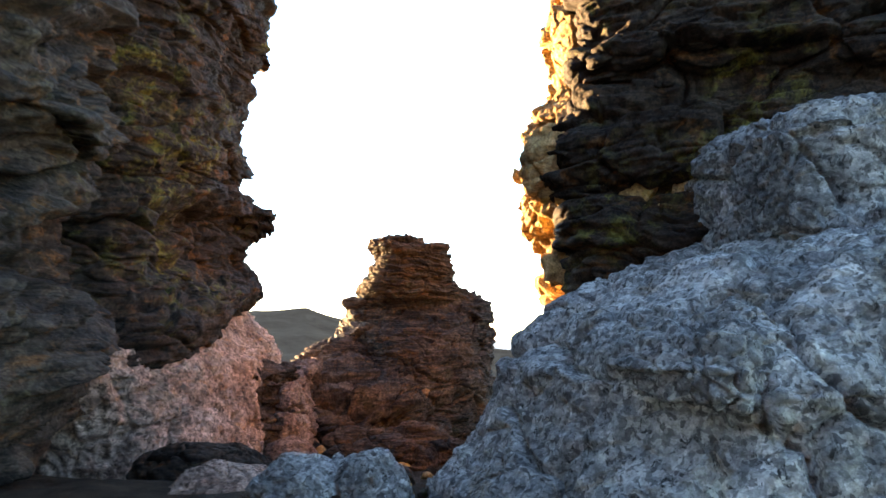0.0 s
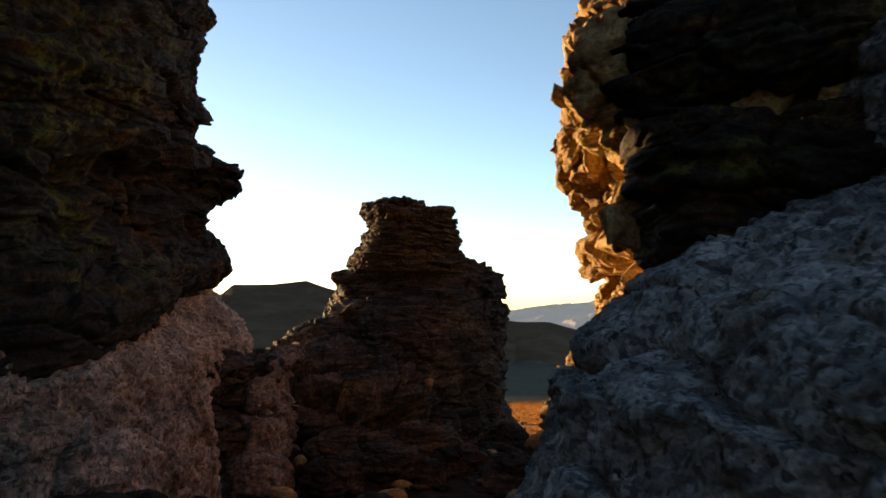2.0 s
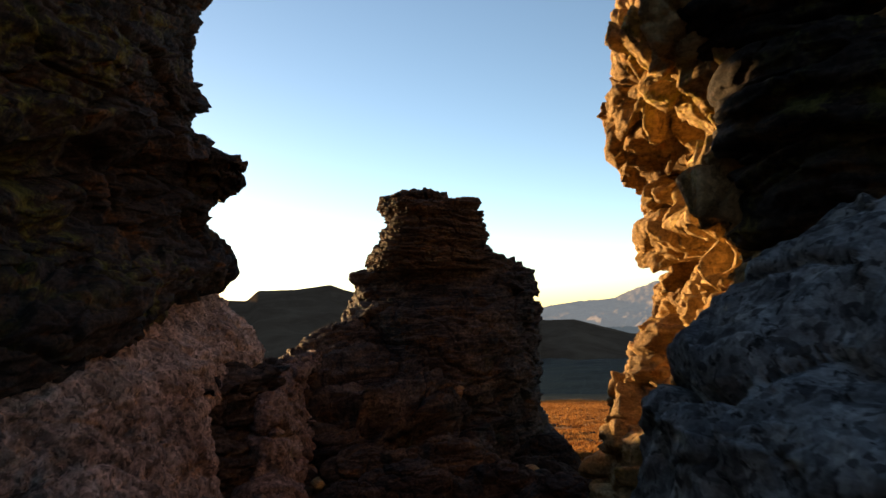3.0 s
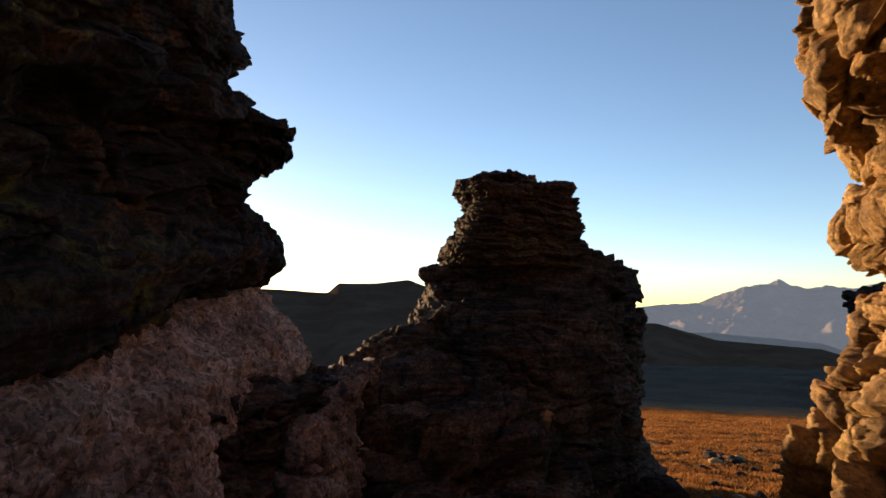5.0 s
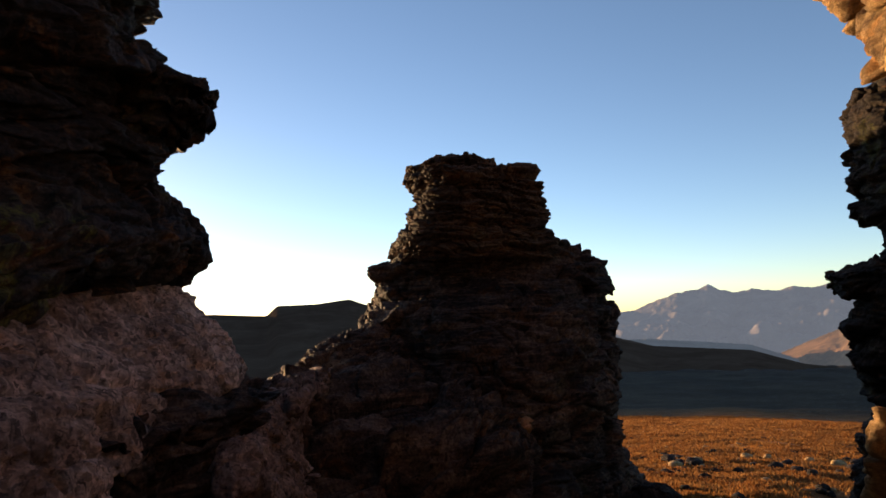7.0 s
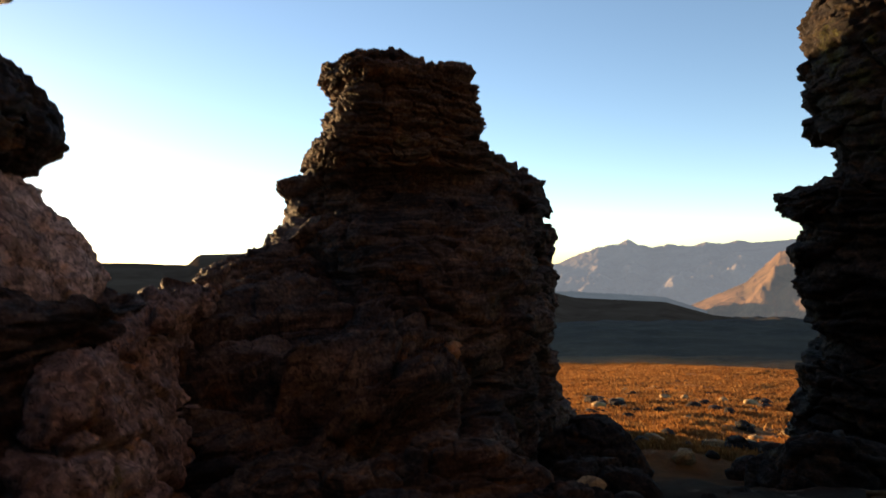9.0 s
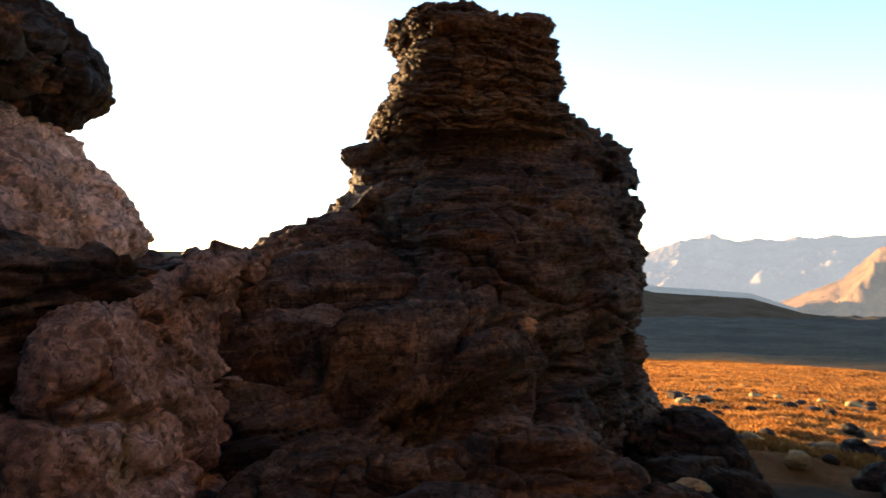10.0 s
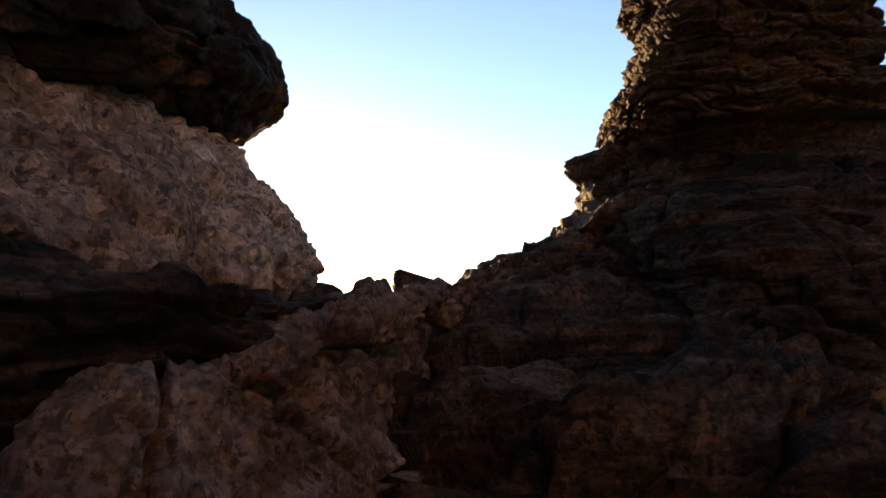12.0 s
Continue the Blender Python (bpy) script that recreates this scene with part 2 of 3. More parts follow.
    t.links.new(noise_node(t, at, scale * 3, 8, 0.7), bp.inputs["Height"])
    t.links.new(bp.outputs[0], b.inputs["Normal"])
    return mat


TUNDRA = ground_material()
# The third colour of each is air haze, put in as the slope's own glow.
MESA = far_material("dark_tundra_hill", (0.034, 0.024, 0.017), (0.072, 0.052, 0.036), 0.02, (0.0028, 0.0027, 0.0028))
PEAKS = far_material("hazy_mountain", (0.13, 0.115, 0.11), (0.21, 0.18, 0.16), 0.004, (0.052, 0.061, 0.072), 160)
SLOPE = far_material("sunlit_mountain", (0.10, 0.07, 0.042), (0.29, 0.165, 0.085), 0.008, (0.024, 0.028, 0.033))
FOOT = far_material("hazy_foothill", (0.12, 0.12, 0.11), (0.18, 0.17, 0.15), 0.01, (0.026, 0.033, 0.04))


# ---------------------------------------------------------------- meshes
def mesh_from(name, verts, quads, tris=()):
    """A mesh from arrays of vertices and faces, smooth shaded."""
    me = bpy.data.meshes.new(name)
    quads, tris = np.asarray(quads, dtype=np.int32).reshape(-1, 4), np.asarray(tris, dtype=np.int32).reshape(-1, 3)
    loops = np.concatenate([quads.ravel(), tris.ravel()])
    sizes = np.concatenate([np.full(len(quads), 4), np.full(len(tris), 3)]).astype(np.int32)
    me.vertices.add(len(verts))
    me.vertices.foreach_set("co", np.asarray(verts, dtype=np.float32).ravel())
    me.loops.add(len(loops))
    me.loops.foreach_set("vertex_index", loops)
    me.polygons.add(len(sizes))
    me.polygons.foreach_set("loop_start", np.concatenate([[0], np.cumsum(sizes)[:-1]]).astype(np.int32))
    me.polygons.foreach_set("loop_total", sizes)
    me.update(calc_edges=True)
    me.validate()
    return me


def grid_quads(rows, cols, closed):
    r, c = np.meshgrid(np.arange(rows - 1), np.arange(cols if closed else cols - 1), indexing="ij")
    c2 = (c + 1) % cols
    return np.stack([r * cols + c, r * cols + c2, (r + 1) * cols + c2, (r + 1) * cols + c], -1).reshape(-1, 4)


def add_part(name, me, material, parent=None, origin=(0, 0, 0), label=""):
    me.materials.append(material)
    ob = new(name, me)
    ob.location = origin
    if parent:
        ob.parent = parent
        ob.location = Vector(origin) - parent.location
    return tagged(ob, label=label)


def beds(p, h, amp, dip=(0.05, -0.04), warp=0.12, block=0.5, seed=0, groove=0.9):
    """How far beds of rock of thickness h stand out: each bed breaks into blocks of its own depth, with open joints between."""
    s = (p[..., 2] + dip[0] * p[..., 0] + dip[1] * p[..., 1] + warp * fbm(p * 0.9, 3, seed)) / h
    s = s + 0.55 * vnoise(np.stack([s * 0.37, p[..., 0] * 0.25, p[..., 1] * 0.25], -1), seed + 3)
    i = np.floor(s)
    f = s - i
    u = (p[..., 0] * 0.83 + p[..., 1] * 0.55 + 0.25 * fbm(p * 1.7, 2, seed + 5)) / block + hash01(i, i * 0 + seed) * 7
    v = (p[..., 1] * 0.8 - p[..., 0] * 0.5) / block + hash01(i, i * 0 + seed + 2) * 7
    out = hash01(i, np.floor(u), np.floor(v), i * 0 + seed) - 0.5 + 0.6 * (hash01(i, i * 0 + seed + 9) - 0.5)
    edge = np.minimum(f, 1 - f)
    return amp * out - amp * groove * np.exp(-(edge / 0.13) ** 2)


def rock(name, rings, rows, cols, relief, material, label, tilt=(0.0, 0.0), bumps=(), facing=None, parent=None, category="rock"):
    """A rock as a loft of rounded-box rings (z, cx, cy, half x, half y, turn, squareness), then roughened by
    relief(points).
    tilt: how its beds rise per metre along x and y. bumps: (x, y, z, radius, push) knobs and hollows. facing: the side
    drawn finer."""
    R = np.array(rings, dtype=float)
    way = np.sqrt(np.diff(R[:, 0]) ** 2 + 0.5 * (np.abs(np.diff(R[:, 3])) + np.abs(np.diff(R[:, 4]))) ** 2 + np.diff(R[:, 1]) ** 2 + np.diff(R[:, 2]) ** 2)
    zs = np.interp(np.linspace(0, 1, rows), np.concatenate([[0], np.cumsum(way)]) / way.sum(), R[:, 0])
    rad = [np.interp(zs, R[:, 0], R[:, k]) for k in range(1, 7)]
    mid = R[:, 1:].mean(0)
    th = np.linspace(0, 2 * np.pi, 4001)

    def ring(theta, cx, cy, a, b, rot, n):
        c, s = np.cos(theta), np.sin(theta)
        k = (np.abs(c) ** n + np.abs(s) ** n) ** (-1 / n)
        x, y = a * k * c, b * k * s
        q = np.radians(rot)
        return cx + x * np.cos(q) - y * np.sin(q), cy + x * np.sin(q) + y * np.cos(q)

    x, y = ring(th, *mid)
    step = np.hypot(np.diff(x), np.diff(y))
    if facing:
        nx, ny = np.diff(y), -np.diff(x)
        side = (nx * facing[0] + ny * facing[1]) / (np.hypot(nx, ny) * math.hypot(*facing) + 1e-9)
        step = step * np.where(side > -0.15, 1.0, 0.22)
    arc = np.concatenate([[0], np.cumsum(step)])
    theta = np.interp(np.linspace(0, arc[-1], cols + 1)[:-1], arc, th)
    X, Y = ring(theta[None, :], *[r[:, None] for r in rad])
    Z = np.repeat(zs[:, None], cols, 1)
    low = 1 - smooth(0.25, 0.8, (Z - zs[0]) / (zs[-1] - zs[0])) * 0.6
    Z = Z + low * (tilt[0] * (X - mid[0]) + tilt[1] * (Y - mid[1]))
    P = np.stack([X, Y, Z], -1)
    du, dv = np.roll(P, -1, 1) - np.roll(P, 1, 1), np.gradient(P, axis=0)
    N = np.cross(du, dv)
    N /= np.linalg.norm(N, axis=-1, keepdims=True) + 1e-9
    for bx, by, bz, br, push in bumps:
        g = np.exp(-((P - (bx, by, bz)) ** 2).sum(-1) / (br * br))
        P = P + N * (g * push)[..., None]
    P = P + N * relief(P)[..., None]
    V = np.concatenate([P.reshape(-1, 3), [P[0].mean(0), P[-1].mean(0)]])
    base = Vector((float(mid[0]), float(mid[1]), float(zs[0])))
    n, k = rows * cols, np.arange(cols)
    k2 = (k + 1) % cols
    tris = np.concatenate([np.stack([k2, k, np.full(cols, n)], -1), np.stack([(rows - 1) * cols + k, (rows - 1) * cols + k2, np.full(cols, n + 1)], -1)])
    me = mesh_from(name, V - np.array(base), grid_quads(rows, cols, True), tris)
    ob = add_part(name, me, material, parent, base)
    if parent is None:
        tagged(ob, label=label, category=category, kind="thing")
    return ob


# ---------------------------------------------------------------- land
PATH_Y = [-40, 0, 4.7, 7, 9.5, 11, 13.5]
PATH_Z = [0.6, 0.25, 0.42, 0.1, -0.42, -0.4, -0.9]
FALL_D = [0, 6, 10, 18, 40, 110, 250, 600, 1200, 2500, 5200]
FALL_Z = [-0.2, -0.9, -1.7, -3.1, -6.2, -15.6, -28, -52, -98, -200, -420]


def land_height(x, y):
    d = np.hypot(x + 0.5, y - 8)
    near = np.interp(y, PATH_Y, PATH_Z)
    far = np.interp(d, FALL_D, FALL_Z)
    far = np.where(y < 8, far * smooth(-1.0, 0.3, (y - 8) / (d + 1)) + 0.3 * (1 - smooth(-1.0, 0.3, (y - 8) / (d + 1))), far)
    w = smooth(4.5, 8, d)
    z = near * (1 - w) + far * w
    p = np.stack([x, y, 0 * x], -1)
    z = z + 0.10 * fbm(p * 0.9, 5, 3) * smooth(0, 4, d + 2) + 0.004 * d * fbm(p * (3.0 / 60), 4, 5) * smooth(20, 80, d)
    return z


def build_ground():
    rad = np.concatenate([np.linspace(0.15, 14, 110), 14 * (4700 / 14) ** np.linspace(0.012, 1, 170)])
    ang = np.concatenate([np.linspace(-75, 75, 420), np.linspace(75, 285, 120)[1:-1]])
    r, a = np.meshgrid(rad, np.radians(ang), indexing="ij")
    x, y = -0.5 + r * np.sin(a), 8 + r * np.cos(a)
    V = np.stack([x, y, land_height(x, y)], -1).reshape(-1, 3)
    q = grid_quads(len(rad), len(ang), True)[:, ::-1]
    k = np.arange(len(ang))
    V = np.concatenate([V, [[-0.5, 8, float(land_height(np.array([-0.5]), np.array([8.0]))[0])]]])
    me = mesh_from("ground", V, q, np.stack([k, (k + 1) % len(ang), np.full(len(ang), len(V) - 1)], -1)[:, ::-1])
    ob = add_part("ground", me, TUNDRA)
    tagged(ob, label="orange autumn tundra with bare stony patches", category="ground", kind="structure")


def build_range(name, crest, dist, depth, foot, material, label, rough=0.12, cols=360, rows=70, seed=0, gully=1.0):
    """A ridge seen from the pass: crest gives its height in degrees by bearing; it falls to foot (metres) towards the viewer."""
    C = np.array(crest, dtype=float)
    b = np.linspace(C[0, 0], C[-1, 0], cols)
    v = np.linspace(0, 1.25, rows)
    top = 1.2 + dist * np.tan(np.radians(np.interp(b, C[:, 0], C[:, 1])))
    B, T = np.meshgrid(np.radians(b), v)
    r = dist - depth * (1 - T)
    x, y = -0.5 + r * np.sin(B), 7 + r * np.cos(B)
    p = np.stack([x, y, 0 * x], -1) * (4.0 / depth)
    shape = np.where(T <= 1, T ** 1.35, 1 - (T - 1) * 2.2)
    z = foot + (top[None, :] - foot) * shape
    wild = smooth(0, 0.3, T) * (1 - 0.95 * smooth(0.55, 0.95, T)) * (top[None, :] - foot)
    z = z + rough * gully * wild * ridged(p, 5, seed) + 0.006 * rough / 0.12 * (top[None, :] - foot) * fbm(p * 14, 3, seed)
    me = mesh_from(name, np.stack([x, y, z], -1).reshape(-1, 3), grid_quads(rows, cols, False)[:, ::-1])
    tagged(add_part(name, me, material), label=label, category="mountain", kind="structure")


build_ground()
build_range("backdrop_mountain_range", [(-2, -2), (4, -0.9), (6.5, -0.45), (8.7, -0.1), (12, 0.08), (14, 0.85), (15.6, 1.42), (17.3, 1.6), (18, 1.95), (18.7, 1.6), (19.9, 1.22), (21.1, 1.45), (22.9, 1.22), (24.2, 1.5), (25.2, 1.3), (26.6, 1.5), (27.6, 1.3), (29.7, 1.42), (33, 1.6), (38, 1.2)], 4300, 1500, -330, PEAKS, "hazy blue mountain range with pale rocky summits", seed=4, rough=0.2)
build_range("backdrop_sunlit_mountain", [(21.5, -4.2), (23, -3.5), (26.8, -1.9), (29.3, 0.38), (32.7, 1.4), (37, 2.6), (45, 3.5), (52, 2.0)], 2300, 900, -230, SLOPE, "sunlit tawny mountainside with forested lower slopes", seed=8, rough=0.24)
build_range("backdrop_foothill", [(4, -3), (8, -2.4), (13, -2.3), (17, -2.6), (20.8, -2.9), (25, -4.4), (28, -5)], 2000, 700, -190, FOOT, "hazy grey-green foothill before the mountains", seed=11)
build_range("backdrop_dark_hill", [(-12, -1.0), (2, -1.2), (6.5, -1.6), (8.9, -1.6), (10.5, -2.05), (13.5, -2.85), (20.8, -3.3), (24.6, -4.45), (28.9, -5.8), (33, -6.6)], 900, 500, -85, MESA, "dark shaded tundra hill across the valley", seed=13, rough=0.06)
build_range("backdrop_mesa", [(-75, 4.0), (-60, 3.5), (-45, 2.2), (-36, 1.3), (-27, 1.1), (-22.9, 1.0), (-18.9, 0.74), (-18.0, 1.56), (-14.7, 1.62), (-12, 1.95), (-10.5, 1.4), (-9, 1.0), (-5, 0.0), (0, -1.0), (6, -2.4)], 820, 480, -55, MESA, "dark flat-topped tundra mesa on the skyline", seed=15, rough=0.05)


# ---------------------------------------------------------------- rocks
def relief_bedded(big=0.16, seed=0, dip=(0.05, -0.04), block=1.0, thin=0.03, flat=1.0, ledge=0.8):
    """Undulating beds that step in and out along their length, thin leaves between them, a few large joints and weathered pits."""
    def f(p):
        d = big * fbm(p * 0.75, 3, seed)
        q = p + 0.07 * np.stack([fbm(p * 1.6, 3, seed + k) for k in (1, 2, 3)], -1)
        x, y = q[..., 0], q[..., 1]
        s = q[..., 2] + dip[0] * p[..., 0] + dip[1] * p[..., 1] + 0.10 * fbm(p * 0.6, 2, seed + 4)
        q[..., 2] = s
        a, b, num, lean = worley(q * (1.0 / block, 1.0 / block, 2.4 * flat / block), seed + 40)
        d = d + block * (0.15 * (num - 0.5) + 0.16 * lean) - 0.07 * np.exp(-((b - a) / 0.05) ** 2)
        a, b, num, lean = worley(q * (2.6 / block, 2.6 / block, 8.0 * flat / block), seed + 50)
        d = d + block * (0.055 * (num - 0.5) + 0.07 * lean) - 0.025 * np.exp(-((b - a) / 0.07) ** 2)
        for run, rise, amp, k in ((0.6, 4.2, 0.075 * block, 61), (1.5, 10.0, 0.036, 62), (3.5, 26.0, 0.017, 63)):
            d = d + ledge * amp * np.tanh(2.6 * vnoise(np.stack([x * run, y * run, s * rise * flat], -1), seed + k))
        d = d + 0.012 * ridged(np.stack([x * 5, y * 5, s * 16], -1), 3, seed + 60) + 0.020 * fbm(p * (5, 5, 7), 4, seed + 64, 0.6)
        d = d - 0.045 * smooth(0.3, 0.75, vnoise(p * (3.2, 3.2, 6.0), seed + 65)) - 0.016 * smooth(0.2, 0.7, vnoise(p * (11, 11, 15), seed + 66))
        return d + 0.7 * beds(q, 0.075, thin, (0, 0), 0.02, 0.45, seed + 20) * np.clip(0.4 + 0.9 * vnoise(p * 1.2, seed + 70), 0, 1.2)
    return f


def relief_massive(big=0.14, cell=1.2, seed=0, crack=0.07, lump=0.04, shelf=0.0, calm=1.0, pit=1.0):
    """Massive crystalline rock: a few big joints, broken faces, sharp crystals; shelf: ledges that jut with hollows below."""
    def f(p):
        d = big * fbm(p * 0.8, 3, seed)
        q = p + 0.12 * np.stack([fbm(p * 1.6, 2, seed + k) for k in (1, 2, 3)], -1)
        a, b, num, lean = worley(q * cell, seed + 40)
        d = d + calm * (0.10 * (num - 0.5) + 0.12 * lean) - crack * np.exp(-((b - a) / 0.05) ** 2)
        a, b, num, lean = worley(q * cell * 3.3, seed + 50)
        d = d + calm * (0.04 * (num - 0.5) + 0.07 * lean) - 0.02 * np.exp(-((b - a) / 0.09) ** 2)
        a, b, num, lean = worley(q * 13, seed + 55)
        d = d + 0.010 * (num - 0.5) + 0.020 * lean
        d = d - 0.035 * pit * smooth(0.25, 0.7, vnoise(p * (6.5, 6.5, 5.0), seed + 65)) + 0.03 * (pit - 1) * vnoise(p * (4, 4, 3), seed + 67) + 0.014 * vnoise(p * (14, 14, 10), seed + 66)
        if shelf:
            w = q[..., 2] / 0.42 + 0.6 * vnoise(p * 0.7, seed + 8)
            w = w - np.floor(w)
            d = d + shelf * (w - 0.5) * smooth(-0.2, 0.35, vnoise(p * 0.9, seed + 9))
        return d + lump * ridged(p * 5.5, 3, seed + 60) * 0.4 + 0.010 * fbm(p * 18, 3, seed + 70)
    return f


def relief_fractured(big=0.06, seed=0):
    """Hard rock broken into angular blocks and chips with deep open cracks."""
    def f(p):
        d = big * fbm(p * 0.8, 3, seed)
        q = p + 0.03 * np.stack([fbm(p * 2.0, 2, seed + k) for k in (1, 2, 3)], -1)
        for cell, num_amp, lean_amp, crack, width in ((1.15, 0.26, 0.42, 0.20, 0.04), (2.7, 0.12, 0.20, 0.10, 0.045), (7.0, 0.025, 0.05, 0.02, 0.06), (22.0, 0.008, 0.02, 0.0, 0.1)):
            a, b, num, lean = worley(q * (cell, cell, cell * 1.25), seed + int(cell * 10))
            d = d + num_amp * (num - 0.5) + lean_amp * lean - crack * np.exp(-((b - a) / width) ** 2)
        return d + 0.008 * fbm(p * 25, 2, seed + 60)
    return f


def thing(name, label, at, category="rock"):
    """An empty at the base of a thing made of several parts."""
    ob = new(name)
    ob.location = at
    return tagged(ob, label=label, category=category, kind="thing")


pillar = thing("rock_pillar", "dark brown bedded rock pillar with a blocky capstone", (-0.5, 15, -1.6))
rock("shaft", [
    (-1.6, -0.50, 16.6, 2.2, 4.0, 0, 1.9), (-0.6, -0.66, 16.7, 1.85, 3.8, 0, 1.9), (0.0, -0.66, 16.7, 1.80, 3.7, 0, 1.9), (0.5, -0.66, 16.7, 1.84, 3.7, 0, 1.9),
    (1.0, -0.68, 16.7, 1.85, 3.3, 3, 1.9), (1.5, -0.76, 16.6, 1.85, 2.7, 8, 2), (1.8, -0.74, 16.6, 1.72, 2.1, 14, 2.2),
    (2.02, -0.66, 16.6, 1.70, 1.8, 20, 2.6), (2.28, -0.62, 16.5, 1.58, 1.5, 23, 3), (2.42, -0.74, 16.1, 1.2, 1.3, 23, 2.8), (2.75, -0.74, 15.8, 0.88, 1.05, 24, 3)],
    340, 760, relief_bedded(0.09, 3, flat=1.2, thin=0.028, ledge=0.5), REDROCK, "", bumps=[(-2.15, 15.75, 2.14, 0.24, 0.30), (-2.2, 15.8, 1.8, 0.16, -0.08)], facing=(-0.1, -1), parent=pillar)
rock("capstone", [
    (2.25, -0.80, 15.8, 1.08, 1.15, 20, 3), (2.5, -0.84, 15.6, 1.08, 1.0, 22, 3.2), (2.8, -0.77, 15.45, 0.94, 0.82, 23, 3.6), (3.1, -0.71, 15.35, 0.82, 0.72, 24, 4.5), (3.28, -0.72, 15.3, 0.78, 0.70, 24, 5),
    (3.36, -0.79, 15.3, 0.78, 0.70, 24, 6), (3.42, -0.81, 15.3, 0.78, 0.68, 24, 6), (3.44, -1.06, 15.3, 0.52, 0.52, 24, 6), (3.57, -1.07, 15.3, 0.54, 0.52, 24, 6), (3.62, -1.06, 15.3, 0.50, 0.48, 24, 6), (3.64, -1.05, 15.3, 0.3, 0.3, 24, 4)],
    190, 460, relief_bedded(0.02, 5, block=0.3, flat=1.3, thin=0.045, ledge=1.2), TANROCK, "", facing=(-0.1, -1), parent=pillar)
# Added out of sight behind the cap to keep sun off the crag.
rock("hidden_shade_ridge", [
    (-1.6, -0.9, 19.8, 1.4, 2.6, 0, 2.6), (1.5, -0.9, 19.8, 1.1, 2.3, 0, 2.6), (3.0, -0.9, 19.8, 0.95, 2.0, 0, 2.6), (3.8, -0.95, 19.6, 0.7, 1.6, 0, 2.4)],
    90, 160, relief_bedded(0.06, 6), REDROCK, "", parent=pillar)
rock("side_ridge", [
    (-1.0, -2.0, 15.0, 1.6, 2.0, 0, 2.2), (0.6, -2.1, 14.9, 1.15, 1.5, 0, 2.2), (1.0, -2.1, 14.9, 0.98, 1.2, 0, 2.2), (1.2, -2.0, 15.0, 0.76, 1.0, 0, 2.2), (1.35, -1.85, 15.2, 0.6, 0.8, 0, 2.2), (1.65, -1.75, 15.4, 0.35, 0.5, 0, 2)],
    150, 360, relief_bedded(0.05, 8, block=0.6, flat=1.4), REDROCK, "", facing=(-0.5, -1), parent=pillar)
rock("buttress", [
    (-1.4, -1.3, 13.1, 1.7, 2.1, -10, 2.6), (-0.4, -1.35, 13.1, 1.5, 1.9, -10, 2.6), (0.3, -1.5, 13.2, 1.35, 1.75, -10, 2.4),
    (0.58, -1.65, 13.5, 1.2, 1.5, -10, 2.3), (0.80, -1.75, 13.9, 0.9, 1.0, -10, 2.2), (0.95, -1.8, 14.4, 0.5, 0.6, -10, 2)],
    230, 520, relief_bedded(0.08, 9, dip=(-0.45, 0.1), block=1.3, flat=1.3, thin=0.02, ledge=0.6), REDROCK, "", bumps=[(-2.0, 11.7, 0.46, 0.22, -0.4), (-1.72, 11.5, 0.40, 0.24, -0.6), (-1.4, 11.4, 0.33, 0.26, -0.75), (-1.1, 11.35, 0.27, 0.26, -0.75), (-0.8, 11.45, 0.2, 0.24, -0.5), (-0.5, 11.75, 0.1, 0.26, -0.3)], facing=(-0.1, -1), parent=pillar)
rock("rust_flake", [
    (0.30, -0.36, 13.02, 0.05, 0.10, 0, 2.2), (0.36, -0.36, 13.02, 0.14, 0.16, 0, 2.4), (0.42, -0.34, 13.02, 0.13, 0.16, 0, 2.4), (0.47, -0.32, 13.02, 0.05, 0.10, 0, 2.2)],
    14, 30, relief_massive(0.0, 3.0, 12, 0.0, 0.01), RUST, "", parent=pillar)
saddle = thing("rock_saddle", "low rock saddle of dark beds and a pink vein", (-3.5, 11.5, -1))
rock("ledge", [
    (-1.0, -4.3, 10.9, 2.1, 2.1, 0, 3), (0.2, -4.35, 10.9, 2.0, 2.1, 0, 3), (0.6, -4.35, 10.9, 1.94, 2.1, 0, 3.5),
    (0.74, -4.3, 10.9, 1.97, 2.1, 0, 3.5), (0.93, -4.3, 10.85, 1.94, 2.0, 0, 3.5), (1.03, -4.4, 10.8, 1.75, 1.8, 0, 3)],
    170, 420, relief_bedded(0.06, 14, dip=(0.1, 0.12), block=0.8, flat=1.2), REDROCK, "", facing=(1, -0.4), parent=saddle)
rock("vein", [
    (-1.0, -2.42, 11.5, 0.45, 1.50, 8, 2.4), (0.0, -2.42, 11.5, 0.36, 1.38, 8, 2.4), (0.3, -2.43, 11.55, 0.29, 1.32, 8, 2.4), (0.5, -2.44, 11.6, 0.25, 1.28, 8, 2.4), (0.66, -2.45, 11.7, 0.22, 1.24, 8, 2.4),
    (0.80, -2.47, 12.2, 0.22, 1.05, 8, 2.3), (0.92, -2.50, 12.7, 0.24, 0.75, 8, 2.2), (1.00, -2.50, 13.0, 0.2, 0.4, 8, 2)],
    220, 420, relief_massive(0.04, 2.2, 21, 0.10, 0.06, calm=0.7, pit=1.3), VEIN, "", facing=(0.6, -1), parent=saddle)
